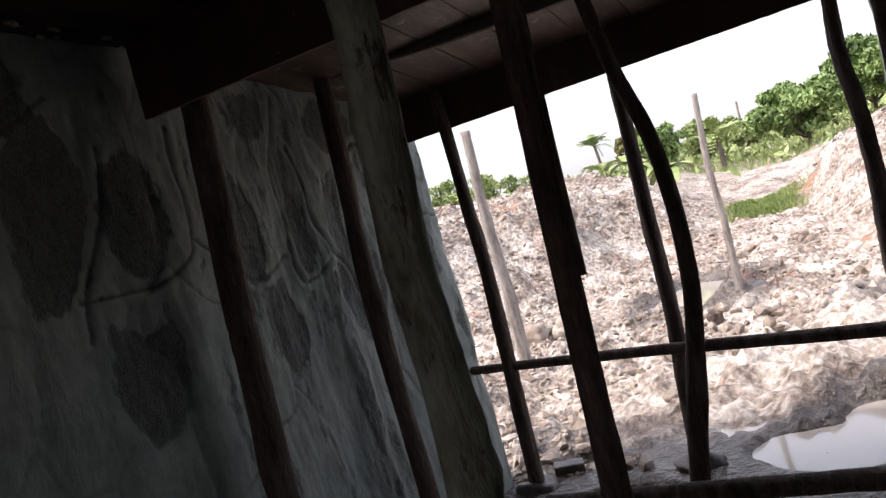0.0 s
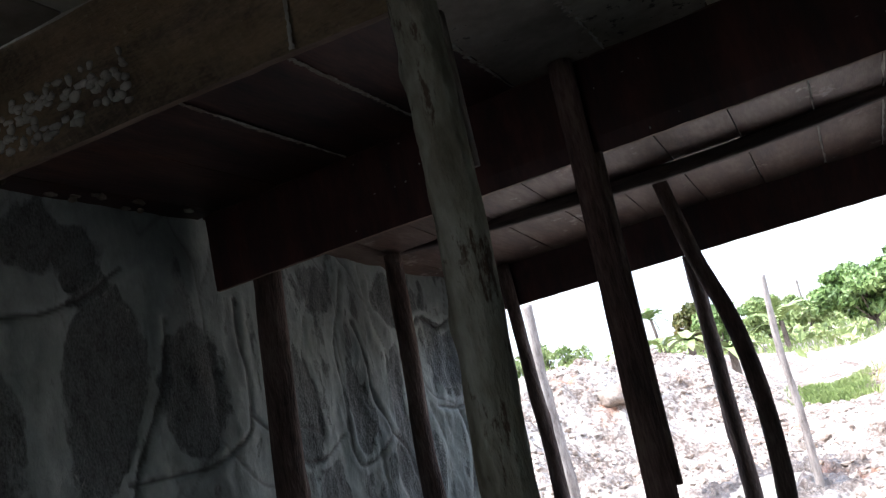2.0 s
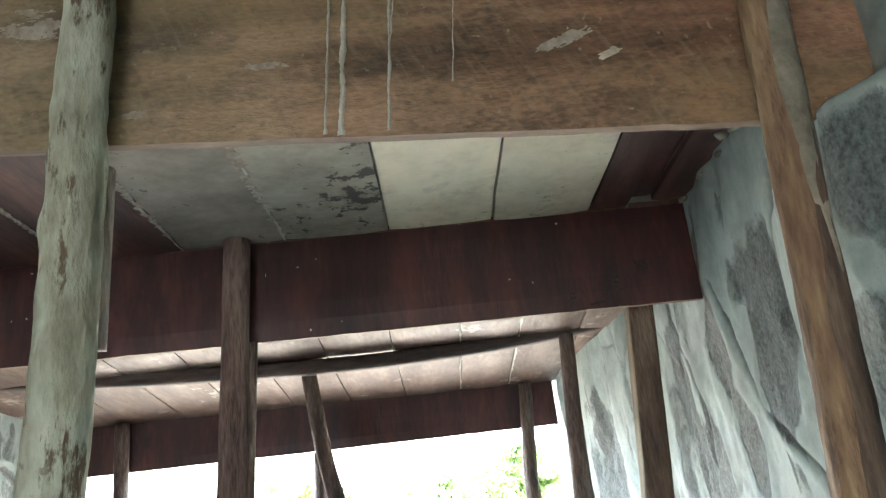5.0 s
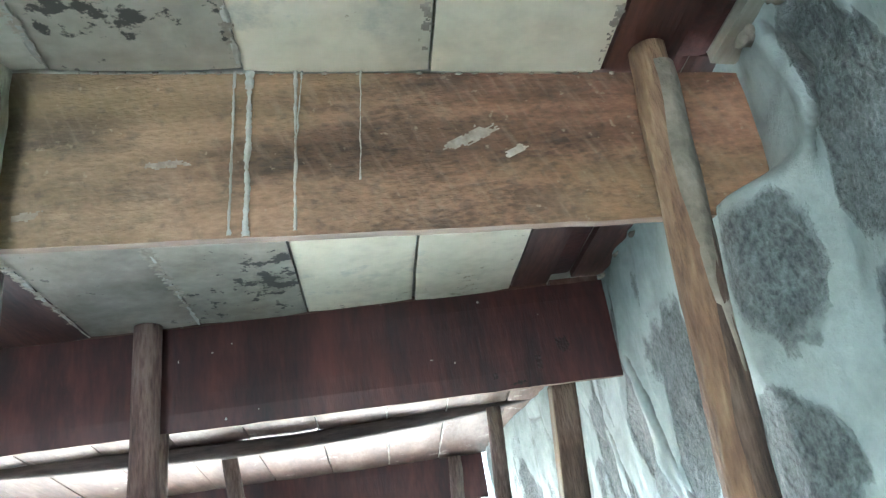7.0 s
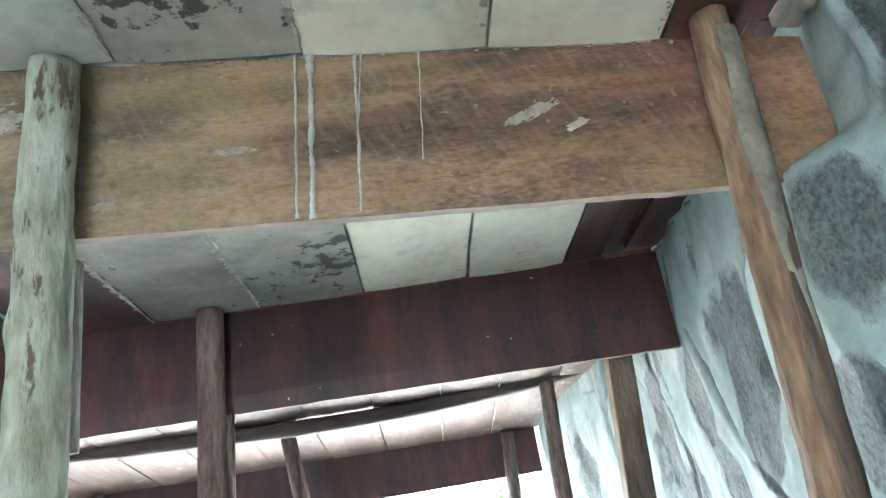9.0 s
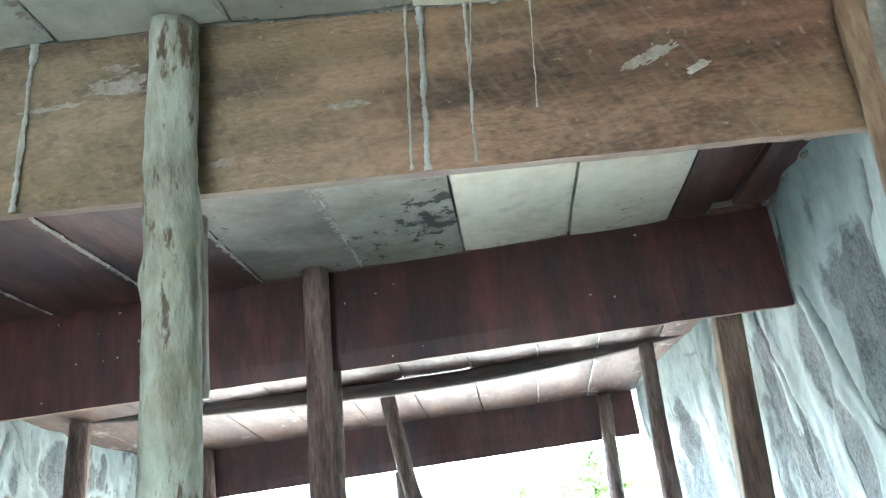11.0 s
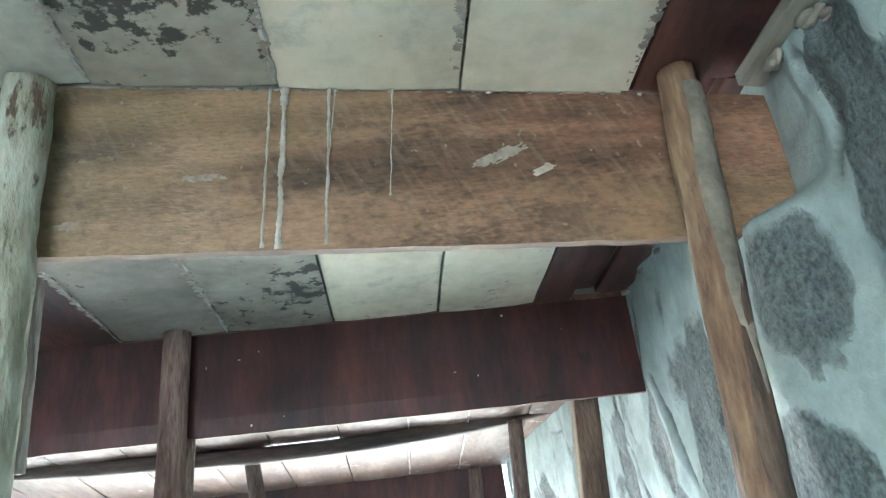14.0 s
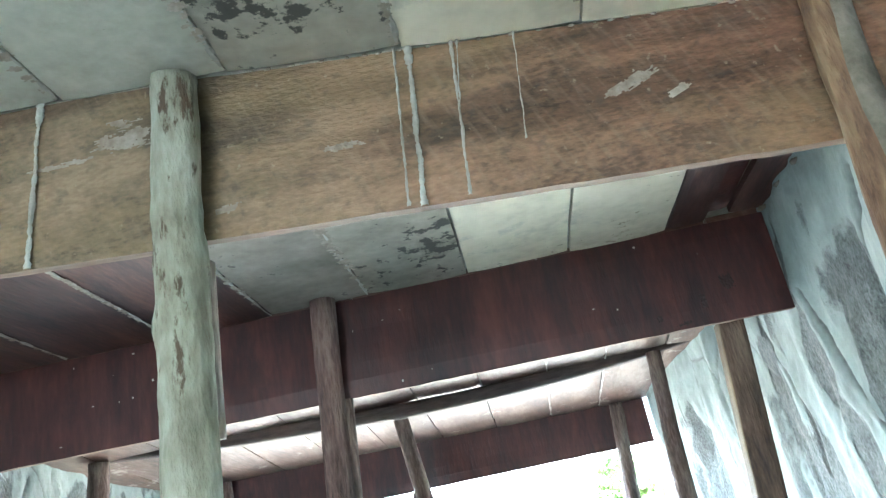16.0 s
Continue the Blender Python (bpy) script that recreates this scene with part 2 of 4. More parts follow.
def wall_material():
    """Trowelled plaster, smooth and pale, with dark stippled fields where the mesh is worn."""
    m = bpy.data.materials.new("carved_plaster")
    m.use_nodes = True
    n, l = m.node_tree.nodes, m.node_tree.links
    b = n["Principled BSDF"]
    co = n.new("ShaderNodeTexCoord")

    def noise_at(scale, detail, rough, stretch=(1, 1, 1)):
        mp, t = n.new("ShaderNodeMapping"), n.new("ShaderNodeTexNoise")
        mp.inputs["Scale"].default_value = stretch
        l.new(co.outputs["Object"], mp.inputs["Vector"])
        l.new(mp.outputs[0], t.inputs["Vector"])
        t.inputs["Scale"].default_value, t.inputs["Detail"].default_value, t.inputs["Roughness"].default_value = scale, detail, rough
        return t.outputs["Fac"]

    def calc(op, *values):
        k = n.new("ShaderNodeMath")
        k.operation = op
        for slot, v in enumerate(values):
            if isinstance(v, (int, float)):
                k.inputs[slot].default_value = v
            else:
                l.new(v, k.inputs[slot])
        return k.outputs[0]

    def ramp(value, lo, hi, c0, c1):
        r = n.new("ShaderNodeValToRGB")
        e = r.color_ramp.elements
        e[0].position, e[1].position = lo, hi
        e[0].color, e[1].color = (*c0, 1), (*c1, 1)
        l.new(value, r.inputs[0])
        return r.outputs[0]

    def blend(fac, a, c):
        x = n.new("ShaderNodeMix")
        x.data_type = "RGBA"
        l.new(fac, x.inputs["Factor"])
        l.new(a, x.inputs["A"])
        if isinstance(c, tuple):
            x.inputs["B"].default_value = (*c, 1)
        else:
            l.new(c, x.inputs["B"])
        return x.outputs["Result"]

    def attribute(name):
        at = n.new("ShaderNodeAttribute")
        at.attribute_name = name
        return at.outputs["Fac"]

    broad, mid, fine = noise_at(4.0, 8, 0.65), noise_at(26.0, 8, 0.7, (1, 1, 0.55)), noise_at(95.0, 5, 0.6)
    grit = noise_at(150.0, 3, 0.6, (1, 1, 0.6))
    smooth = ramp(calc("ADD", calc("MULTIPLY", broad, 0.6), calc("MULTIPLY", mid, 0.4)), 0.33, 0.66, (0.165, 0.205, 0.19), (0.39, 0.445, 0.42))
    stipple = ramp(calc("ADD", calc("MULTIPLY", grit, 0.55), calc("MULTIPLY", mid, 0.45)), 0.38, 0.62, (0.02, 0.024, 0.024), (0.15, 0.172, 0.165))
    field = n.new("ShaderNodeMapRange")
    field.inputs["From Min"].default_value, field.inputs["From Max"].default_value = 1.1, 1.27
    l.new(calc("ADD", attribute("worn"), calc("ADD", calc("MULTIPLY", broad, 0.7), calc("MULTIPLY", mid, 0.95))), field.inputs["Value"])
    colour = blend(calc("MULTIPLY", field.outputs[0], 0.9), smooth, stipple)
    colour = blend(calc("MULTIPLY", attribute("groove"), 0.8), colour, (0.06, 0.062, 0.056))
    l.new(colour, b.inputs["Base Color"])
    b.inputs["Roughness"].default_value = 0.62
    bp = n.new("ShaderNodeBump")
    bp.inputs["Strength"].default_value, bp.inputs["Distance"].default_value = 0.9, 0.016
    rough = calc("MULTIPLY", calc("ADD", calc("MULTIPLY", grit, 0.7), calc("MULTIPLY", fine, 0.5)), calc("MULTIPLY_ADD", field.outputs[0], 0.6, 0.06))
    l.new(calc("ADD", rough, calc("MULTIPLY", mid, 0.42)), bp.inputs["Height"])
    l.new(bp.outputs[0], b.inputs["Normal"])
    return m


M_WALL = wall_material()
M_EARTH = surface("churned_clay_earth", [(0.13, 0.095, 0.073), (0.32, 0.272, 0.228), (0.55, 0.51, 0.46)], 1.6, (1, 1, 1), 0.85, 1.0, 17, 0.85, spots=((0.33, 0.15, 0.075), 0.7, 0.585), soft_spot=0.1, depth=0.07)


def wetten(m):
    """Wet mud where the mesh says so: darker and glossier."""
    n, l = m.node_tree.nodes, m.node_tree.links
    b = n["Principled BSDF"]
    src = b.inputs["Base Color"].links[0].from_socket
    at = n.new("ShaderNodeAttribute")
    at.attribute_name = "wet"
    mx = n.new("ShaderNodeMix")
    mx.data_type = "RGBA"
    mx.blend_type = "MULTIPLY"
    l.new(at.outputs["Fac"], mx.inputs["Factor"])
    l.new(src, mx.inputs["A"])
    mx.inputs["B"].default_value = (0.3, 0.28, 0.27, 1)
    l.new(mx.outputs["Result"], b.inputs["Base Color"])
    r = n.new("ShaderNodeMapRange")
    r.inputs["To Min"].default_value, r.inputs["To Max"].default_value = 0.85, 0.28
    l.new(at.outputs["Fac"], r.inputs["Value"])
    l.new(r.outputs[0], b.inputs["Roughness"])


wetten(M_EARTH)
M_ROCK = surface("clay_clod", [(0.15, 0.11, 0.08), (0.29, 0.24, 0.195), (0.42, 0.38, 0.335)], 3, (1, 1, 1), 0.9, 0.5, 20, 0.4)
M_GRASS = surface("grass_blades", [(0.14, 0.2, 0.05), (0.23, 0.3, 0.09), (0.32, 0.37, 0.15)], 1.0, (1, 1, 1), 0.7, 0, 10, 0.5)
M_LEAF = surface("dark_green_leaves", [(0.07, 0.12, 0.03), (0.16, 0.25, 0.065), (0.28, 0.38, 0.12)], 0.6, (1, 1, 1), 0.5, 0, 8, 0.6)
M_LEAF2 = surface("yellow_green_leaves", [(0.13, 0.19, 0.05), (0.24, 0.31, 0.1), (0.34, 0.4, 0.16)], 0.8, (1, 1, 1), 0.5, 0, 8, 0.6)
M_LEAF3 = surface("red_tinted_leaves", [(0.07, 0.09, 0.02), (0.14, 0.13, 0.03), (0.24, 0.13, 0.05)], 0.8, (1, 1, 1), 0.5, 0, 8, 0.6)
M_TRUNK = surface("tree_bark", [(0.06, 0.05, 0.04), (0.13, 0.1, 0.08), (0.19, 0.16, 0.13)], 5, (2, 2, 0.6), 0.9, 0.6, 40, 0.4)
M_WATER = bpy.data.materials.new("muddy_water")
M_WATER.use_nodes = True
_b = M_WATER.node_tree.nodes["Principled BSDF"]
_b.inputs["Base Color"].default_value, _b.inputs["Roughness"].default_value = (0.4, 0.36, 0.31, 1), 0.05
_b.inputs["Specular IOR Level"].default_value = 0.9
_n, _l = M_WATER.node_tree.nodes, M_WATER.node_tree.links
_w, _bp = _n.new("ShaderNodeTexNoise"), _n.new("ShaderNodeBump")
_w.inputs["Scale"].default_value = 6.0
_bp.inputs["Strength"].default_value, _bp.inputs["Distance"].default_value = 0.05, 0.02
_l.new(_w.outputs["Fac"], _bp.inputs["Height"])
_l.new(_bp.outputs[0], _b.inputs["Normal"])


# ---- makers ----
def link(name, bm, material, parent=None, label="", smooth=True):
    me = bpy.data.meshes.new(name)
    bm.to_mesh(me)
    bm.free()
    for m in material if isinstance(material, (list, tuple)) else [material]:
        me.materials.append(m)
    if smooth:
        me.polygons.foreach_set("use_smooth", [True] * len(me.polygons))
    ob = new(name, me)
    if parent:
        ob.parent = parent
    return tagged(ob, label)


def part(name, bm, material, parent, label="", smooth=True):
    return link(name, bm, material, parent, label, smooth)


def mesh_from(name, verts, faces, material, smooth=True):
    me = bpy.data.meshes.new(name)
    me.from_pydata(verts, [], faces)
    for m in material if isinstance(material, (list, tuple)) else [material]:
        me.materials.append(m)
    if smooth:
        me.polygons.foreach_set("use_smooth", [True] * len(me.polygons))
    me.update()
    return me


def spline(points, k):
    """k points along a smooth curve through the given ones."""
    p = np.array([points[0], *points, points[-1]], float)
    p[0] = 2 * p[1] - p[2]
    p[-1] = 2 * p[-2] - p[-3]
    out = []
    for u in np.linspace(0, len(points) - 1 - 1e-6, k):
        i, f = int(u), u - int(u)
        a, b, c, d = p[i], p[i + 1], p[i + 2], p[i + 3]
        out.append(0.5 * (2 * b + (c - a) * f + (2 * a - 5 * b + 4 * c - d) * f**2 + (3 * b - a - 3 * c + d) * f**3))
    return np.array(out)


def pole_mesh(points, r0, r1, seed, sides=14, rings=56, rough=0.09, knots=4, square=0.0):
    """A trunk pole: tapered, uneven, with knots; its ends are cut."""
    rng = random.Random(seed)
    line = spline(points, rings)
    bm = bmesh.new()
    knot = [(rng.uniform(0.08, 0.95), rng.uniform(0, 2 * math.pi), rng.uniform(0.12, 0.28)) for _ in range(knots)]
    loops = []
    for i, c in enumerate(line):
        t = i / (rings - 1)
        d = Vector(line[min(i + 1, rings - 1)] - line[max(i - 1, 0)]).normalized()
        side = d.cross(Vector((0.0, 1.0, 0.02))).normalized()
        up = side.cross(d).normalized()
        r = r0 + (r1 - r0) * t
        ring = []
        for j in range(sides):
            a = 2 * math.pi * j / sides
            q = 1.0 + rough * noise.noise(Vector((math.cos(a) * 1.5 + seed, math.sin(a) * 1.5, t * 9)))
            q += rough * 0.6 * noise.noise(Vector((math.cos(a) * 4 + seed, math.sin(a) * 4, t * 40)))
            for kt, ka, kh in knot:
                da = math.atan2(math.sin(a - ka), math.cos(a - ka))
                q += kh * math.exp(-((t - kt) * rings / 1.8) ** 2 - (da / 0.55) ** 2)
            if square:
                q *= 1 + square * (1 / max(abs(math.cos(a)), abs(math.sin(a))) - 1)
            ring.append(bm.verts.new(Vector(c) + (side * math.cos(a) + up * math.sin(a)) * r * q))
        loops.append(ring)
    for a, b in zip(loops, loops[1:]):
        for j in range(sides):
            bm.faces.new((a[j], a[(j + 1) % sides], b[(j + 1) % sides], b[j]))
    bm.faces.new(loops[0][::-1])
    bm.faces.new(loops[-1])
    bmesh.ops.recalc_face_normals(bm, faces=bm.faces)
    return bm


def pole(name, points, r0, r1, seed, material, label, category="post", group="", **kw):
    ob = link(name, pole_mesh(points, r0, r1, seed, **kw), material)
    return tagged(ob, label, category, group)


def board_mesh(p0, p1, depth, thick, seed, cells=(60, 6), wave=0.003, edges=None):
    """A board on edge from p0 to p1 (its lower edge), of that depth upwards; slightly uneven. edges: its lower and upper edge as functions of x."""
    p0, p1 = Vector(p0), Vector(p1)
    d = (p1 - p0).normalized()
    nrm = Vector((d.y, -d.x, 0)).normalized()
    up = nrm.cross(d) * -1
    if up.z < 0:
        up = -up
    bm = bmesh.new()
    nx, nz = cells
    grid = {}
    for f in (0, 1):
        for i in range(nx + 1):
            for k in range(nz + 1):
                u, v = i / nx, k / nz
                p = p0.lerp(p1, u) + up * depth * v
                if edges:
                    p.z = edges[0](p.x) * (1 - v) + edges[1](p.x) * v
                w = noise.noise(Vector((u * 7 + seed, v * 2, f * 0.1))) * wave * 2
                e = noise.noise(Vector((u * 40 + seed, v, 9))) * wave if k in (0, nz) else 0
                rim = 0.003 if (k in (0, nz) or i in (0, nx)) else 0.0
                p = p + nrm * ((thick / 2 - rim) * (1 if f == 0 else -1) + w) + up * e
                grid[f, i, k] = bm.verts.new(p)
    for f in (0, 1):
        for i in range(nx):
            for k in range(nz):
                bm.faces.new([grid[f, a, b] for a, b in ((i, k), (i + 1, k), (i + 1, k + 1), (i, k + 1))])
    for i in range(nx):
        for k in (0, nz):
            bm.faces.new((grid[0, i, k], grid[0, i + 1, k], grid[1, i + 1, k], grid[1, i, k])).material_index = 1
    for k in range(nz):
        for i in (0, nx):
            bm.faces.new((grid[0, i, k], grid[0, i, k + 1], grid[1, i, k + 1], grid[1, i, k]))
    bmesh.ops.recalc_face_normals(bm, faces=bm.faces)
    return bm


def lump_mesh(centre, size, seed, detail=2):
    """An uneven blob of the given half sizes."""
    bm = bmesh.new()
    bmesh.ops.create_icosphere(bm, subdivisions=detail, radius=1)
    for v in bm.verts:
        q = 1 + 0.45 * noise.noise(v.co * 1.7 + Vector((seed, seed * 0.37, 0))) + 0.2 * noise.noise(v.co * 5 + Vector((seed, 0, 0)))
        v.co = Vector(centre) + Vector((v.co.x * size[0], v.co.y * size[1], v.co.z * size[2])) * q
    return bm


def smooth01(a, b, v):
    t = np.clip((np.asarray(v, float) - a) / (b - a), 0, 1)
    return t * t * (3 - 2 * t)


def fbm(x, y, seed=0, octaves=5, scale=1.0, gain=0.5):
    """Value noise on arrays."""
    out, amp = np.zeros_like(x, dtype=float), 1.0
    for o in range(octaves):
        u, v = x * scale + 17.3 * o + seed, y * scale - 9.1 * o + seed * 0.7
        i, j = np.floor(u), np.floor(v)
        f, g = u - i, v - j
        f, g = f * f * (3 - 2 * f), g * g * (3 - 2 * g)

        def h(a, b):
            s = np.sin(a * 127.1 + b * 311.7 + seed * 3.1) * 43758.5453
            return s - np.floor(s)
        out += amp * ((h(i, j) * (1 - f) + h(i + 1, j) * f) * (1 - g) + (h(i, j + 1) * (1 - f) + h(i + 1, j + 1) * f) * g - 0.5)
        amp *= gain
        scale *= 2.03
    return out


# ---- ground ----
PUDDLES = [(-0.25, 4.38, 0.42, 0.3, 0.0), (0.25, 4.7, 0.5, 0.36, 0.0), (-1.3, 4.0, 0.2, 0.1, -0.006), (-1.6, 4.5, 0.2, 0.1, 0.004), (-1.5, 9.6, 0.45, 0.9, 0.085), (0.3, 7.75, 0.25, 0.13, 0.055)]


def ground_height(x, y):
    x, y = np.asarray(x, float), np.asarray(y, float)
    wob = fbm(x, y, 5, 3, 0.35)
    z = 0.03 + 0.01 * np.clip(y - 5, 0, 6) + 0.45 * smooth01(12.5, 18.5, y + wob) + 0.45 * smooth01(18, 24, y) + 0.22 * smooth01(22, 32, y)
    foot = -4.0 + 0.52 * (np.clip(y, 0, 14.6) - 9.9) + 0.8 * wob
    left = smooth01(0.0, 3.0, foot - x) * smooth01(3.5, 8.0, y)
    z = z + (1.6 - 1.2 * smooth01(14, 26, y)) * left
    rfoot = 0.55 - 0.1 * (np.clip(y, 6, 16) - 8) + 0.5 * wob
    right = smooth01(0.0, 1.3, x - rfoot) * smooth01(5.8, 8.0, y + 0.25 * np.clip(x, 0, 4))
    z = z + (1.0 + 0.4 * smooth01(0.5, 3.5, x) - 0.9 * smooth01(15, 24, y)) * right
    outside = smooth01(4.1, 5.2, y)
    rough = (0.1 + 0.15 * np.maximum(left, right) * (1 - smooth01(16, 26, y))) * outside + 0.02
    z = z + 0.075 * outside * (1 - smooth01(12, 18, y)) * (np.abs(fbm(x, y, 31, 4, 3.3, 0.6)) * 2.6 - 0.45) + 0.05 * outside * (1 - smooth01(9, 14, y)) * fbm(x, y, 41, 2, 7.5, 0.7)
    z = z + rough * (fbm(x, y, 1, 5, 0.9, 0.55) * 1.6 + 0.8 * np.abs(fbm(x, y, 2, 4, 2.6, 0.6))) * (1 - 0.7 * smooth01(20, 40, y))
    for px, py, rx, ry, level in PUDDLES:
        d = np.sqrt(((x - px) / rx) ** 2 + ((y - py) / ry) ** 2) + 0.35 * fbm(x, y, 8, 4, 1.7)
        k = 1 - smooth01(0.85, 1.2, d)
        z = z * (1 - k) + (level - 0.06 + 0.03 * fbm(x, y, 4, 3, 3.0)) * k
    return z


def axis_steps(lo, fine_lo, fine_hi, hi, step, growth=1.12):
    mid = list(np.arange(fine_lo, fine_hi, step))
    a, s = fine_lo, step
    before = []
    while a > lo:
        s *= growth
        a -= s
        before.append(a)
    a, s = mid[-1], step
    after = []
    while a < hi:
        s *= growth
        a += s
        after.append(a)
    return np.array(before[::-1] + mid + after)


def make_ground():
    xs = axis_steps(-420, -6.5, 3.5, 420, 0.045)
    ys = axis_steps(-420, 3.9, 16.0, 420, 0.05)
    gx, gy = np.meshgrid(xs, ys)
    gz = ground_height(gx, gy)
    nx, ny = len(xs), len(ys)
    verts = np.stack([gx, gy, gz], -1).reshape(-1, 3)
    i = np.arange(ny - 1)[:, None] * nx + np.arange(nx - 1)[None, :]
    faces = np.stack([i, i + 1, i + nx + 1, i + nx], -1).reshape(-1, 4)
    me = mesh_from("ground", verts.tolist(), faces.tolist(), M_EARTH)
    wet = smooth01(6.0, 4.7, gy + 2.4 * fbm(gx, gy, 14, 4, 1.3)) * smooth01(-8, -4, gx) * 0.85
    for px, py, rx, ry, level in PUDDLES:
        d = np.sqrt(((gx - px) / (rx + 0.25)) ** 2 + ((gy - py) / (ry + 0.25)) ** 2) + 0.5 * fbm(gx, gy, 9, 4, 1.5)
        wet = np.maximum(wet, 1 - smooth01(0.9, 1.5, d))
    me.attributes.new("wet", "FLOAT", "POINT").data.foreach_set("value", wet.reshape(-1))
    tagged(new("ground", me), "churned pale clay earth with reddish patches and tracks", "ground", kind="structure")


make_ground()


def make_water(px, py, rx, ry, level):
    bm = bmesh.new()
    bmesh.ops.create_circle(bm, cap_ends=True, segments=40, radius=1)
    for v in bm.verts:
        v.co = Vector((px + v.co.x * rx * 1.5, py + v.co.y * ry * 1.5, level))
    tagged(link("water", bm, M_WATER), "shallow muddy puddle of rainwater on the clay", "puddle", kind="structure")


for p in [(0.0, 4.5, 0.8, 0.5, 0.0)] + PUDDLES[2:]:
    make_water(*p)


# ---- walls ----
def carve(u, v, seed, patches=(), lines=()):
    """Relief (metres), wear and groove (0 to 1) of plaster carved into tall rounded stones, at length u and height v."""
    wu, wv = u + 0.17 * fbm(u, v, seed, 3, 2.0), v + 0.22 * fbm(u, v, seed + 3, 3, 1.6)
    a, b = wu / 0.28, wv / 0.8
    i0, j0 = np.floor(a), np.floor(b)
    d1, d2 = np.full(u.shape, 9.0), np.full(u.shape, 9.0)
    tone = np.zeros(u.shape)
    for di in (-1, 0, 1):
        for dj in (-1, 0, 1):
            i, j = i0 + di, j0 + dj
            r = np.sin(i * 127.1 + j * 311.7 + seed) * 43758.5453
            s = np.sin(i * 269.5 + j * 183.3 + seed) * 28001.8384
            r, s = r - np.floor(r), s - np.floor(s)
            d = np.hypot(a - i - 0.15 - 0.7 * r, b - j - 0.15 - 0.7 * s)
            near = d < d1
            d2 = np.where(near, d1, np.minimum(d2, d))
            tone = np.where(near, r, tone)
            d1 = np.where(near, d, d1)
    gap = d2 - d1
    # lines scratched with a stick, over a faint web of trowel seams
    wob_u, wob_v = u + 0.014 * fbm(u, v, seed + 12, 3, 9.0), v + 0.014 * fbm(u, v, seed + 15, 3, 9.0)
    away = np.full(u.shape, 9.0)
    for line in lines:
        p = spline([(q[0], q[1], 0.0) for q in line], 6 * len(line))
        lo, hi = p.min(0) - 0.09, p.max(0) + 0.09
        near = (u > lo[0]) & (u < hi[0]) & (v > lo[1]) & (v < hi[1])
        nu, nv, best = wob_u[near], wob_v[near], away[near]
        for (ax, ay, _), (bx, by, _) in zip(p, p[1:]):
            k = np.clip(((nu - ax) * (bx - ax) + (nv - ay) * (by - ay)) / ((bx - ax) ** 2 + (by - ay) ** 2 + 1e-9), 0, 1)
            best = np.minimum(best, np.hypot(nu - ax - k * (bx - ax), nv - ay - k * (by - ay)))
        away[near] = best
    drawn = 1 - smooth01(0.003, 0.0095, away)
    groove = np.maximum(drawn, (0.4 + 0.35 * smooth01(2.0, 2.6, u)) * (1 - smooth01(0.004, 0.03, gap)) * smooth01(-0.3, 0.1, fbm(u, v, seed + 21, 3, 1.9)))
    lip = np.exp(-((away - 0.028) / 0.016) ** 2)
    relief = 0.007 * smooth01(0.0, 0.4, gap) - 0.006 * groove + 0.004 * lip + 0.042 * fbm(u, v * 0.6, seed + 7, 4, 1.6) + 0.012 * fbm(u * 1.5, v * 0.4, seed + 9, 3, 6.0)
    furrow = np.abs(fbm(u * 1.3, v * 0.3, seed + 31, 3, 8.0)) + 0.5 * np.abs(fbm(u * 1.2, v * 0.45, seed + 33, 3, 17.0))
    relief = relief + 0.016 * (furrow - 0.3) * smooth01(2.1, 2.7, u)
    streak = fbm(u * 2.2, v * 0.55, seed + 5, 5, 4.5, 0.6)
    worn = smooth01(0.1, 0.4, gap) * (0.02 + 0.14 * smooth01(0.15, 0.5, tone)) + 0.5 * streak + 0.13 * smooth01(2.1, 2.6, u) - 0.25 * lip - 0.2 * smooth01(0.25, 0.05, furrow) * smooth01(2.1, 2.7, u)
    for py, pz, ry, rz in patches:
        d = np.hypot((u - py) / ry, (v - pz) / rz) + 0.55 * fbm(u, v * 0.8, seed + 4, 5, 7.0)
        inside = 1 - smooth01(0.55, 1.35, d)
        worn = worn + 0.75 * inside
        relief = relief - 0.008 * inside + 0.003 * np.exp(-((d - 1.35) / 0.25) ** 2)
    pits = np.clip(worn, 0, 1)
    relief = relief + 0.006 * pits * fbm(u * 2, v, seed + 2, 3, 15.0)
    return relief, worn, groove


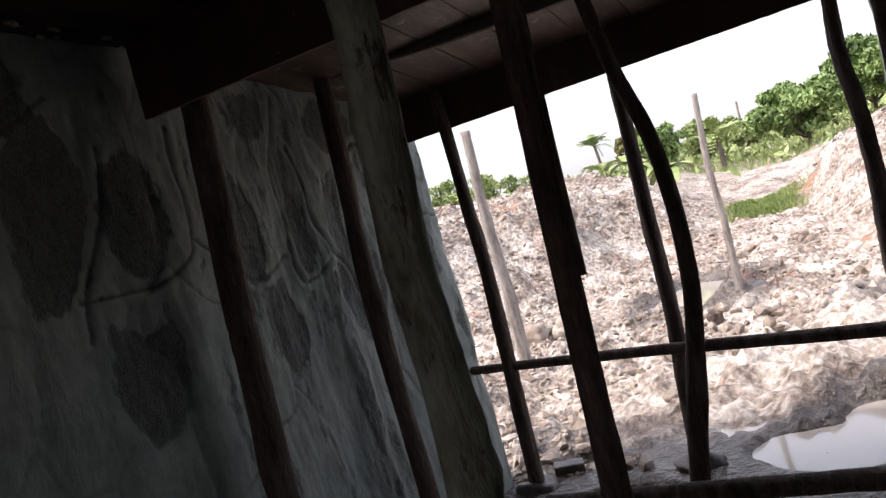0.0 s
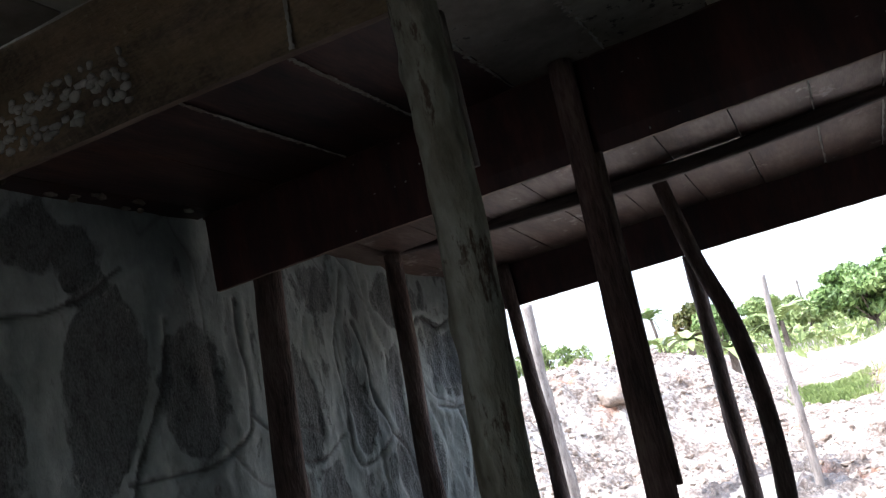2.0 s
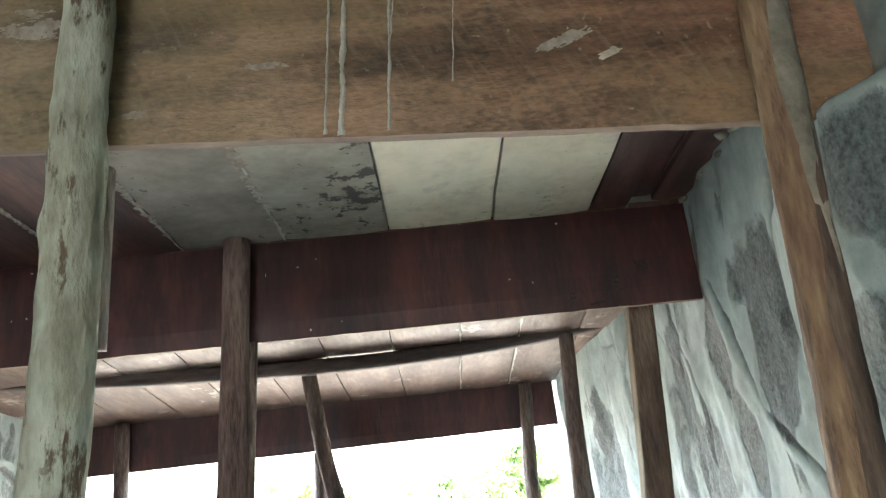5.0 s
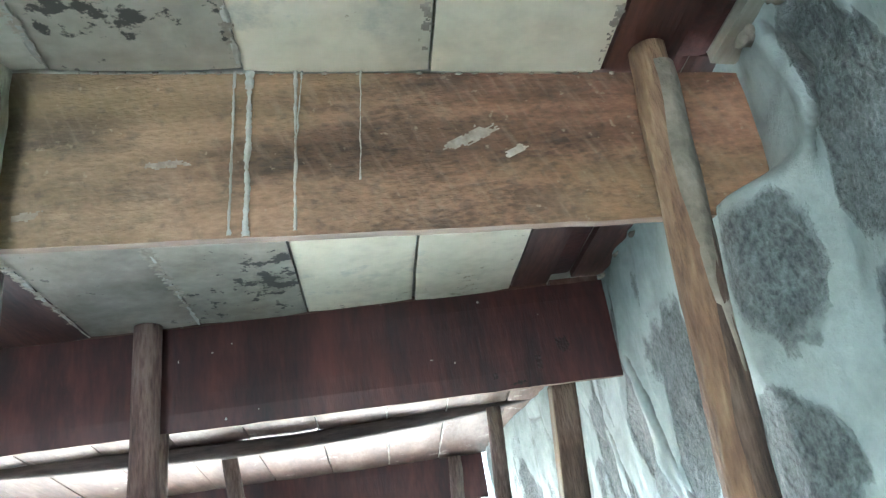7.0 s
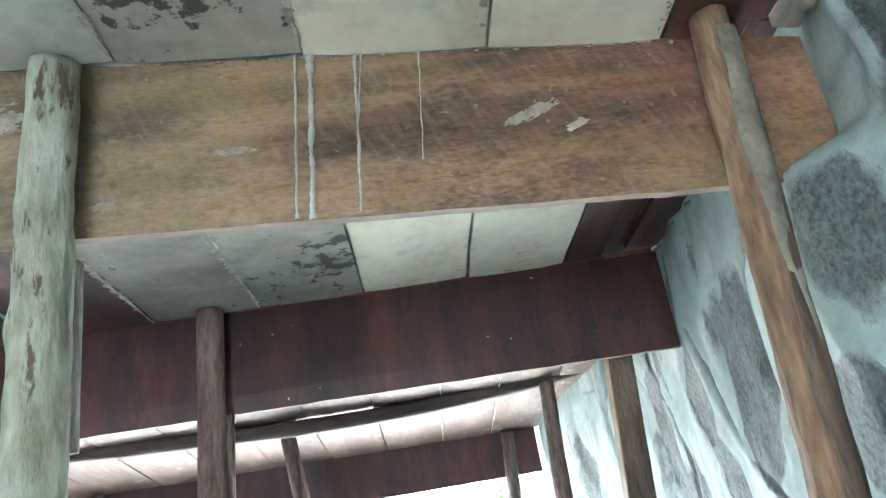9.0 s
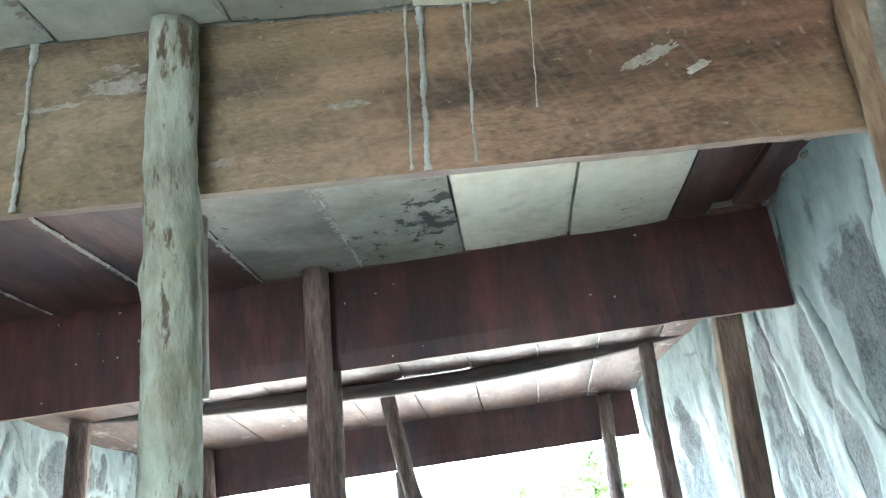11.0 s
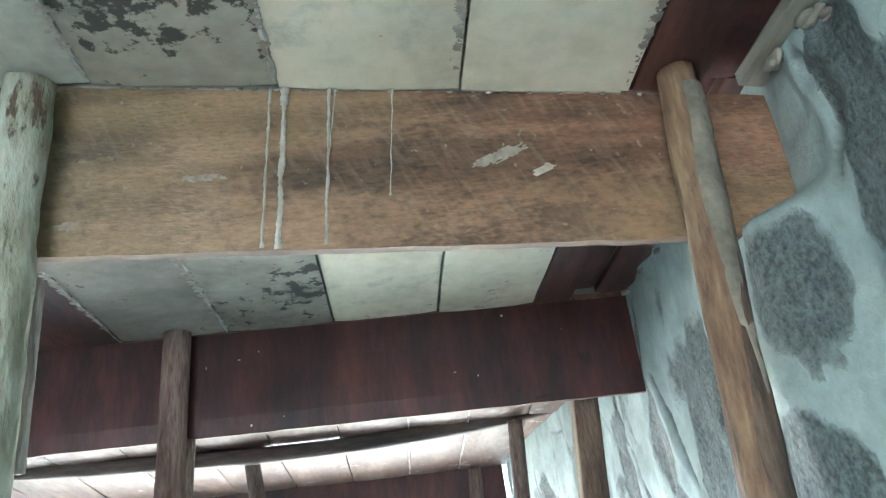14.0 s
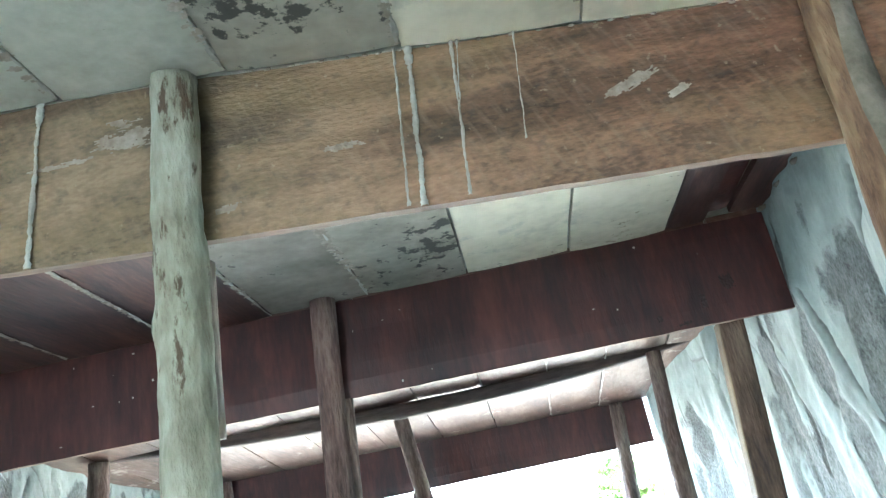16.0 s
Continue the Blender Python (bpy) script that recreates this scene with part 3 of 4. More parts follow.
def make_wall(name, face_x, sign, y0, y1, height, label, seed, patches, lines):
    """A thick wall along y. face_x(y, z): its inner face; sign: the way into the room."""
    ys = np.concatenate([np.arange(y0, 0.6, 0.03), np.arange(0.6, y1 + 0.001, 0.009)])
    zs = np.concatenate([np.arange(-0.15, 0.6, 0.03), np.arange(0.6, height + 0.001, 0.009)])
    gy, gz = np.meshgrid(ys, zs)
    relief, worn, groove = carve(gy, gz, seed, patches, lines)
    end = np.sqrt(np.clip(1 - ((gy - (y1 - 0.09)) / 0.09).clip(0, 1) ** 2, 0, 1))
    x = face_x(gy, gz) + sign * relief - sign * 0.09 * (1 - end)
    nx, nz = len(ys), len(zs)
    verts = np.stack([x, gy, gz], -1).reshape(-1, 3).tolist()
    i = np.arange(nz - 1)[:, None] * nx + np.arange(nx - 1)[None, :]
    faces = np.stack([i, i + 1, i + nx + 1, i + nx], -1).reshape(-1, 4).tolist()
    ring = [k for k in range(nx)] + [k * nx + nx - 1 for k in range(1, nz)] + [(nz - 1) * nx + k for k in range(nx - 2, -1, -1)] + [k * nx for k in range(nz - 2, 0, -1)]
    n = len(verts)
    for k in ring:
        verts.append([float(face_x(verts[k][1], verts[k][2])) - sign * 0.24, verts[k][1], verts[k][2]])
    m = len(ring)
    for k in range(m):
        a, b = ring[k], ring[(k + 1) % m]
        faces.append([b, a, n + k, n + (k + 1) % m])
    faces.append([n + k for k in range(m)][::-1])
    if sign > 0:
        faces = [q[::-1] for q in faces]
    me = mesh_from(name, verts, faces, M_WALL)
    for key, values in (("worn", worn), ("groove", groove)):
        me.attributes.new(key, "FLOAT", "POINT").data.foreach_set("value", np.concatenate([values.reshape(-1), np.zeros(m)]))
    return tagged(new(name, me), label, "wall", kind="structure")


def left_face(y, z):
    return -2.24 + 0.16 * smooth01(3.6, 4.35, y) + 0.05 * smooth01(1.0, 0.0, z)


def right_face(y, z):
    base = 0.395 + 0.07 * smooth01(1.34, 1.95, y) - 0.16 * smooth01(3.1, 4.2, y) - 0.05 * smooth01(3.4, 4.3, y) * smooth01(2.0, 1.2, z)
    ledge = 0.105 * smooth01(2.28, 2.225, z) * smooth01(1.2, 1.315, y) * (1 - smooth01(1.38, 1.95, y))
    return base - ledge


LEFT_LINES = [
    [(2.14, 2.12), (2.09, 1.88), (1.95, 1.66), (1.9, 1.5)],
    [(1.91, 1.63), (2.2, 1.63), (2.4, 1.69), (2.46, 1.8), (2.46, 2.0), (2.47, 2.2)],
    [(2.46, 1.78), (2.55, 1.7), (2.7, 1.58), (2.85, 1.56), (3.02, 1.63)],
    [(3.2, 2.36), (3.08, 2.05), (3.06, 1.8), (3.06, 1.55), (3.12, 1.49), (3.26, 1.53), (3.38, 1.6), (3.3, 1.76), (3.25, 1.95), (3.2, 2.12)],
    [(3.38, 1.6), (3.5, 1.5), (3.55, 1.3)],
    [(3.68, 2.05), (3.8, 2.13), (3.92, 2.08), (4.05, 2.12)],
    [(3.8, 1.67), (3.95, 1.65), (4.1, 1.69), (4.3, 1.66)],
    [(3.95, 1.65), (3.98, 1.45), (3.9, 1.2)],
    [(1.5, 2.12), (1.75, 2.16), (2.0, 2.3)],
]
RIGHT_LINES = [
    [(1.66, 1.78), (1.6, 1.92), (1.5, 1.965), (1.42, 1.96)],
    [(2.28, 2.24), (2.22, 2.05), (2.13, 1.88), (2.0, 1.8), (1.9, 1.7)],
    [(1.8, 2.36), (1.86, 2.15), (1.84, 1.98), (1.78, 1.9)],
    [(2.75, 2.3), (2.6, 2.0), (2.62, 1.8)],
    [(3.05, 2.3), (2.98, 2.0), (3.1, 1.8), (3.05, 1.5)],
    [(1.2, 2.46), (1.16, 2.34), (1.2, 2.25)],
]
make_wall("wall_left", left_face, 1, -2.6, 4.36, 2.84, "grey plaster wall carved into tall rounded stones", 3.0, ((1.87, 1.95, 0.17, 0.3), (2.22, 1.86, 0.13, 0.26), (1.45, 1.8, 0.14, 0.3), (2.99, 2.26, 0.1, 0.1), (2.78, 1.75, 0.08, 0.24), (3.15, 1.72, 0.07, 0.17), (3.48, 1.82, 0.06, 0.2), (3.95, 1.92, 0.12, 0.2), (3.55, 2.22, 0.13, 0.13), (2.9, 1.35, 0.12, 0.2), (3.5, 1.4, 0.1, 0.2), (1.7, 2.35, 0.15, 0.12), (2.1, 1.3, 0.15, 0.2)), LEFT_LINES)
make_wall("wall_right", right_face, -1, -2.6, 4.46, 2.72, "grey-green plaster wall carved into rough rounded stones", 11.0, ((1.285, 2.13, 0.055, 0.15), (1.33, 1.86, 0.06, 0.1), (1.16, 1.95, 0.05, 0.09), (1.1, 2.22, 0.08, 0.13), (1.13, 2.4, 0.06, 0.06), (1.99, 2.14, 0.12, 0.17), (2.03, 1.95, 0.08, 0.1), (2.345, 2.33, 0.03, 0.1), (2.36, 2.08, 0.08, 0.17), (2.3, 1.8, 0.06, 0.12), (2.75, 2.05, 0.09, 0.22), (2.62, 1.75, 0.1, 0.2), (1.55, 1.68, 0.08, 0.12), (3.2, 1.9, 0.1, 0.3), (3.6, 1.8, 0.1, 0.3)), RIGHT_LINES)


def make_unseen_back_wall():
    """A plain unseen wall added behind the walk; its opening sets how much light enters."""
    bm = bmesh.new()
    # Two side pieces and a lintel; the gap between them admits the back light.
    for x0, x1, z0, z1 in ((-2.5, -2.2, -0.15, 2.84), (-0.92, 0.68, -0.15, 2.84), (-2.2, -0.92, 2.1, 2.84)):
        g = bmesh.ops.create_cube(bm, size=1)["verts"]
        for v in g:
            v.co = Vector((x0 + (v.co.x + 0.5) * (x1 - x0), -2.72 + v.co.y * 0.22, z0 + (v.co.z + 0.5) * (z1 - z0)))
    tagged(link("unseen_wall_back", bm, M_WALL, smooth=False), "unseen plain grey wall added behind the camera, its opening sized to limit the light", "wall", kind="structure")


make_unseen_back_wall()

# ---- ceiling of formwork boards, one mesh ----
J1, J2, J3 = 1.335, 2.372, 4.21  # the three joist boards


def near_z(x):
    return 2.483 - 0.1 * (x - 0.184) if x > -0.7 else 2.5714 - 0.065 * (x + 0.7)


def first_low(x):
    return 2.223 - 0.063 * (x - 0.2)


def make_ceiling():
    bm = bmesh.new()
    mats = [M_CEM, M_MOULD, M_GREY, M_RED, M_WET, M_LEAK, M_JOIST2, M_PLANK, M_PALEGREY]

    def slab(x0, x1, y0, y1, za, zb, m, seed, t=0.022, lift=0.0):
        """A board from y0 (height za(x)) to y1 (height zb(x))."""
        nx, ny = 5, 10
        g = {}
        for f in (0, 1):
            for i in range(nx + 1):
                for j in range(ny + 1):
                    u, v = i / nx, j / ny
                    x, y = x0 + (x1 - x0) * u, y0 + (y1 - y0) * v
                    z = za(x) * (1 - v) + zb(x) * v + 0.005 * noise.noise(Vector((x * 3, y * 2, seed)))
                    e = 0.004 * noise.noise(Vector((y * 14, seed, 3.0 * i))) if i in (0, nx) else 0
                    rim = 0.003 if i in (0, nx) and not f else 0
                    g[f, i, j] = bm.verts.new((x + e, y, z + lift + rim + f * t))
        fs = []
        for i in range(nx):
            for j in range(ny):
                fs.append(bm.faces.new([g[0, a, b] for a, b in ((i, j), (i, j + 1), (i + 1, j + 1), (i + 1, j))]))
                fs.append(bm.faces.new([g[1, a, b] for a, b in ((i, j), (i + 1, j), (i + 1, j + 1), (i, j + 1))]))
        for j in range(ny):
            fs.append(bm.faces.new([g[0, 0, j], g[1, 0, j], g[1, 0, j + 1], g[0, 0, j + 1]]))
            fs.append(bm.faces.new([g[0, nx, j], g[0, nx, j + 1], g[1, nx, j + 1], g[1, nx, j]]))
        for i in range(nx):
            fs.append(bm.faces.new([g[0, i, 0], g[0, i + 1, 0], g[1, i + 1, 0], g[1, i, 0]]))
            fs.append(bm.faces.new([g[0, i, ny], g[1, i, ny], g[1, i + 1, ny], g[0, i + 1, ny]]))
        for q in fs:
            q.material_index = m

    cuts = [-2.3, -2.14, -1.85, -1.56, -1.245, -0.95, -0.665, -0.378, -0.09, 0.182]
    near = [3, 2, 2, 8, 8, 8, 1, 0, 0]
    mid = [3, 3, 3, 3, 3, 2, 1, 0, 0]
    level = lambda x: 2.5
    # Near boards run back unseen to the added wall, keeping out sky light.
    for k, (a, b) in enumerate(zip(cuts, cuts[1:])):
        slab(a + 0.003, b - 0.003, -2.6, J1 - 0.014, near_z, near_z, near[k], k + 0.5)
        slab(a + 0.003, b - 0.003, J1 + 0.014, J2 - 0.014, level, level, mid[k], k + 20.5)
    for y0, y1, zf, s in ((-2.6, J1 - 0.014, near_z, 40), (J1 + 0.014, J2 - 0.014, level, 50)):
        slab(0.188, 0.29, y0, y1, zf, zf, 3, s, lift=0.004)
        slab(0.292, 0.36, y0, y1, zf, zf, 6, s + 1, lift=0.03)
        slab(0.362, 0.5, y0, y1, zf, zf, 7 if s == 40 else 3, s + 2, lift=0.012)
    cuts3 = [-2.3, -2.07, -1.8, -1.53, -1.26, -0.99, -0.72, -0.45, -0.18, 0.055, 0.3, 0.5]
    for k, (a, b) in enumerate(zip(cuts3, cuts3[1:])):
        slab(a + 0.003, b - 0.003, J2 + 0.014, J3 - 0.014, lambda x: 2.5, lambda x: 2.325, 4, k + 60.5)
    # hardened slab above the boards
    slab(-2.4, 0.62, -2.6, J1, lambda x: near_z(x) + 0.045, lambda x: near_z(x) + 0.045, 5, 90, t=0.12)
    slab(-2.4, 0.62, J1, J2, lambda x: 2.54, lambda x: 2.54, 5, 91, t=0.12)
    slab(-2.4, 0.62, J2, J3 + 0.1, lambda x: 2.54, lambda x: 2.36, 5, 92, t=0.12)
    # mortar squeezed through the joints
    rng = random.Random(4)
    for x, y0, y1, zf in ((-1.245, 1.36, 2.35, level), (-1.56, 1.36, 2.35, level), (-0.95, 1.36, 2.35, level), (-0.665, 1.5, 2.35, level), (-0.665, 0.4, 1.3, near_z), (-0.378, 0.4, 1.3, near_z), (-0.95, 0.4, 1.3, near_z), (0.055, 2.5, 4.15, lambda y: 2.5), (-0.18, 2.5, 4.15, lambda y: 2.5)):
        n, ring = 40, None
        for i in range(n + 1):
            y = y0 + (y1 - y0) * i / n
            w = 0.0015 + 0.0045 * rng.random() ** 2
            z = (zf(x) if y1 < 3 else 2.5 - 0.0975 * (y - J2)) - 0.001
            r = [bm.verts.new((x + dx * w + 0.003 * rng.uniform(-1, 1), y, z - dz * w * 0.6)) for dx, dz in ((-1, -0.4), (-0.5, 0.7), (0.5, 0.7), (1, -0.4))]
            if ring:
                for q in range(3):
                    bm.faces.new((ring[q], r[q], r[q + 1], ring[q + 1])).material_index = 5
            ring = r
    ob = link("ceiling", bm, mats, smooth=False)
    tagged(ob, "formwork boards smeared with grey cement, some bare and red-brown", "ceiling", kind="structure")


make_ceiling()


# ---- joist boards ----
def joist(p0, p1, depth, seed, material, label, thick=0.024, **kw):
    ob = link("joist_board", board_mesh(p0, p1, depth, thick, seed, **kw), [material, M_RIM], smooth=False)
    return tagged(ob, label, "joist", "joist boards under the ceiling")


first = joist((-2.22, J1, first_low(-2.22)), (0.43, J1, first_low(0.43)), 0.29, 1, M_JOIST1, "wide tan board on edge, streaked with white cement drips", edges=(first_low, near_z))
second = joist((-2.2, J2, 2.221), (0.448, J2, 2.221), 0.278, 2, M_JOIST2, "wide dark red-brown board on edge under the ceiling")
third = joist((-2.12, J3, 2.092), (0.272, J3, 2.118), 0.268, 3, M_JOIST2, "dark board on edge over the open side")


def drip(x, z0, z1, w, seed):
    """A run of cement down the face of the first joist board."""
    rng = random.Random(seed)
    bm = bmesh.new()
    n, ring = 80, None
    for i in range(n + 1):
        t = i / n
        ww = w * (0.5 + 0.5 * noise.noise(Vector((t * 9, seed * 3.1, 0))) + 0.3 * noise.noise(Vector((t * 30, seed, 4))) + 0.3 * rng.random() + (0.4 if t < 0.12 else 0)) * (1.5 if i > n - 3 else 1)
        xx = x + 0.0018 * noise.noise(Vector((t * 6, seed, 2))) + 0.0004 * rng.uniform(-1, 1) - 0.02 * t
        y = J1 - 0.0165 + 0.006 * noise.noise(Vector((x, t * 3, seed))) * 0.3
        r = [bm.verts.new((xx + dx * ww, y - dy * ww * 0.5, z0 + (z1 - z0) * t)) for dx, dy in ((-1, -0.5), (-0.4, 0.6), (0.4, 0.6), (1, -0.5))]
        if ring:
            for q in range(3):
                bm.faces.new((ring[q], ring[q + 1], r[q + 1], r[q]))
        ring = r
    part("cement_drip", bm, M_LEAK, first, "white run of hardened cement")


for x, share, w, s in ((-0.365, 1.0, 0.006, 1), (-0.388, 0.99, 0.0028, 2), (-0.296, 0.98, 0.003, 3), (-0.286, 0.5, 0.0016, 4), (-0.197, 0.7, 0.0014, 5), (-0.985, 1.0, 0.007, 6)):
    drip(x, near_z(x), near_z(x) + (first_low(x) - near_z(x)) * share, w, s)


def smear_mesh(centre, along, across, w, h, seed, cell=0.0022, cover=0.0, stretch=3.0):
    """A broken film of cement, half sizes w and h, on the plane of along and across."""
    along, across = Vector(along).normalized(), Vector(across).normalized()
    out = along.cross(across).normalized()
    nu, nv = max(4, int(2 * w / cell)), max(3, int(2 * h / cell))
    bm, grid = bmesh.new(), {}
    for i in range(nu):
        for j in range(nv):
            u, v = -1 + 2 * (i + 0.5) / nu, -1 + 2 * (j + 0.5) / nv
            q = Vector((u * w * 26 / stretch * 3, v * h * 26 * stretch, seed * 3.7))
            film = noise.noise(q) + 0.6 * noise.noise(q * 2.7) + 0.35 * noise.noise(q * 7) + 0.75 * (1 - (u * u + v * v) * 1.25) + cover
            if film < 0.45:
                continue
            ring = []
            for a, b in ((i, j), (i + 1, j), (i + 1, j + 1), (i, j + 1)):
                if (a, b) not in grid:
                    uu, vv = -1 + 2 * a / nu, -1 + 2 * b / nv
                    bump = 0.0012 + 0.0009 * noise.noise(Vector((uu * w * 160, vv * h * 160, seed)))
                    grid[a, b] = bm.verts.new(Vector(centre) + along * uu * w + across * vv * h + out * bump)
                ring.append(grid[a, b])
            bm.faces.new(ring)
    return bm


FACE_Y = J1 - 0.0155
for k, (cx, cz, w, h, tilt, cover) in enumerate(((-0.05, 2.382, 0.056, 0.016, 0.42, 0.1), (0.025, 2.357, 0.032, 0.007, 0.4, 0.05), (-0.483, 2.384, 0.04, 0.009, -0.05, -0.05), (-0.672, 2.322, 0.04, 0.011, 0.05, -0.1), (-0.84, 2.485, 0.06, 0.022, 0.1, 0.1), (-0.96, 2.463, 0.08, 0.008, 0.0, 0.1), (-0.83, 2.515, 0.05, 0.016, 0.0, -0.15))):
    part("cement_splash", smear_mesh((cx, FACE_Y, cz), (1, 0, tilt), (-tilt, 0, 1), w, h, k + 1.3, cover=cover), M_SPLASH, first, "pale smear of dry cement" if k == 0 else "")
# crumbs of mortar along the top edge
for k in range(26):
    x = -0.62 + 0.036 * k + 0.012 * math.sin(k * 5.1)
    part("cement_splash", lump_mesh((x, J1 - 0.0145, near_z(x) - 0.004), (0.003 + 0.004 * abs(math.sin(k * 2.3)), 0.0015, 0.0015 + 0.002 * abs(math.sin(k * 1.7))), k * 1.9, detail=1), M_SPLASH, first)
rng = random.Random(8)
for k in range(150):
    x = rng.uniform(-2.0, -1.4)
    dz = rng.choice((0.16, 0.19, 0.24)) + rng.uniform(-0.02, 0.02)
    part("cement_splash", lump_mesh((x, J1 - 0.014, near_z(x) - dz), (rng.uniform(0.006, 0.02), 0.009, rng.uniform(0.005, 0.015)), k + 9.1, detail=1), M_LEAK, first)

# ---- marks on the second joist board ----
M_KNOT = surface("black_knot_wood", [(0.008, 0.005, 0.004), (0.02, 0.011, 0.009), (0.035, 0.02, 0.016)], 9, (1, 1, 1), 0.6, 0.3, 40, 0.3)
for k, (x, z, w, h) in enumerate(((0.22, 2.288, 0.012, 0.02), (0.1, 2.262, 0.006, 0.008), (0.3, 2.33, 0.016, 0.022), (-0.45, 2.3, 0.008, 0.014), (0.16, 2.235, 0.02, 0.006))):
    part("knot", smear_mesh((x, J2 - 0.0125, z), (1, 0, 0.1), (-0.1, 0, 1), w * 1.2, h * 1.2, k + 31.0, cell=0.0015, cover=0.35, stretch=1.0), M_KNOT, second, "black knot in the board" if k == 0 else "")
rng = random.Random(77)
for k in range(22):
    part("cement_splash", lump_mesh((rng.uniform(-1.6, 0.4), J2 - 0.012, rng.uniform(2.23, 2.48)), (rng.uniform(0.0015, 0.005), 0.0012, rng.uniform(0.0015, 0.004)), k + 5.5, detail=1), M_LEAK, second)

# ---- mortar squeezed out between ceiling and walls ----
ceiling = bpy.data.objects["ceiling"]
for k in range(46):
    if k < 22:
        x, y = 0.405 + rng.uniform(-0.03, 0.03), rng.uniform(0.95, 1.31)
        z = near_z(x) - 0.005
    elif k < 34:
        x, y = 0.43 + rng.uniform(-0.02, 0.03), rng.uniform(1.4, 2.33)
        z = 2.495
    else:
        x, y = -2.19 + rng.uniform(-0.02, 0.05), rng.uniform(1.4, 2.33)
        z = 2.49
    part("mortar_lump", lump_mesh((x, y, z), (rng.uniform(0.006, 0.016), rng.uniform(0.008, 0.024), rng.uniform(0.005, 0.012)), k * 1.3), M_LEAK2, ceiling)

for k, (x, y0, y1, w, cover) in enumerate(((-0.95, 1.4, 2.3, 0.018, 0.1), (-0.665, 1.4, 2.3, 0.024, 0.1), (-1.245, 1.4, 2.3, 0.012, 0.15), (-1.56, 1.5, 2.3, 0.014, 0.1), (-0.668, 0.6, 1.31, 0.022, 0.1), (-0.382, 0.6, 1.31, 0.016, 0.15), (-0.955, 0.6, 1.31, 0.024, 0.1), (-0.1, 0.8, 1.31, 0.014, -0.1), (0.172, 0.8, 1.31, 0.012, 0.1))):
    z = 2.4985 if y0 > 1.36 else near_z(x) - 0.0015
    part("mortar_film", smear_mesh((x, (y0 + y1) / 2, z), (0, 1, 0), (1, 0, 0), (y1 - y0) / 2, w * 0.75, k + 21.7, cell=0.003, cover=cover + 0.12, stretch=1.2), M_SPLASH, ceiling, "pale film of squeezed-out mortar" if k == 0 else "")

# ---- props ----
PROPS = "pole props under the formwork"
post_a = pole("prop_pole", [(-0.79, 1.283, -0.05), (-0.784, 1.283, 0.5), (-0.775, 1.283, 1.0), (-0.766, 1.283, 1.3), (-0.772, 1.283, 1.52), (-0.757, 1.283, 1.75), (-0.747, 1.283, 2.0), (-0.745, 1.283, 2.2), (-0.745, 1.283, 2.35), (-0.738, 1.283, 2.548)], 0.044, 0.0355, 1, M_PALE, "pale debarked pole prop, knotty and crooked", group=PROPS, knots=11, rough=0.13, rings=120, sides=20)
part("cleat", pole_mesh([(-0.741, 1.362, 1.99), (-0.74, 1.362, 2.1), (-0.738, 1.362, 2.262)], 0.0115, 0.0115, 5, square=0.9, knots=0, rough=0.03, rings=10), M_STICK, post_a, "thin grey strip of board")
R_LINE = [(0.12, 1.27, -0.05), (0.138, 1.269, 0.5), (0.158, 1.268, 1.0), (0.179, 1.266, 1.45), (0.2, 1.265, 1.82), (0.2165, 1.264, 2.12), (0.24, 1.266, 2.475)]
post_r = pole("prop_pole", R_LINE, 0.0375, 0.0285, 2, M_TAN, "yellow-brown pole prop with grey cement on one side", group=PROPS, knots=9, rings=100, rough=0.15, sides=20)
post_b = pole("prop_pole", [(-0.872, 2.31, -0.05), (-0.857, 2.31, 0.7), (-0.83, 2.312, 1.35), (-0.808, 2.315, 1.9), (-0.79, 2.318, 2.497)], 0.045, 0.035, 3, M_REDPOLE, "reddish brown straight pole prop", group=PROPS, knots=3, rough=0.06)
part("cleat", pole_mesh([(-0.79, 2.33, 1.32), (-0.78, 2.33, 1.65), (-0.758, 2.335, 2.215)], 0.013, 0.013, 6, square=0.9, knots=0, rough=0.03, rings=12), M_DARKPOLE, post_b, "narrow board strip")
pole("prop_pole", [(-0.9, 3.5, -0.08), (-0.86, 3.5, 0.2), (-0.795, 3.5, 0.52), (-0.722, 3.5, 0.84), (-0.677, 3.5, 1.11), (-0.666, 3.5, 1.42), (-0.69, 3.5, 1.72), (-0.757, 3.5, 2.01), (-0.815, 3.5, 2.41)], 0.046, 0.03, 4, M_DARKPOLE, "dark curved pole prop leaning on its foot", group=PROPS, knots=5)
pole("prop_pole", [(-0.98, 4.26, -0.05), (-0.957, 4.255, 0.44), (-0.918, 4.25, 0.82), (-0.906, 4.24, 1.3), (-0.892, 4.22, 1.7), (-0.88, 4.21, 2.1)], 0.044, 0.036, 5, M_DARKPOLE, "dark pole prop under the outer board", group=PROPS, knots=6, rough=0.12)
pole("prop_pole", [(-1.86, 4.16, -0.05), (-1.843, 4.15, 0.22), (-1.82, 4.15, 0.77), (-1.804, 4.15, 1.28), (-1.812, 4.15, 1.67), (-1.818, 4.15, 2.32)], 0.046, 0.034, 6, M_DARKPOLE, "dark slim pole prop standing in the mud", group=PROPS, knots=6, rough=0.1)
pole("prop_pole", [(0.07, 4.15, -0.05), (0.1, 4.15, 0.9), (0.12, 4.15, 1.2), (0.126, 4.15, 1.5), (0.105, 4.15, 1.85), (0.117, 4.15, 2.09), (0.13, 4.15, 2.32)], 0.044, 0.031, 7, M_DARKPOLE, "dark crooked pole prop with a knot", group=PROPS, knots=7, rough=0.14)
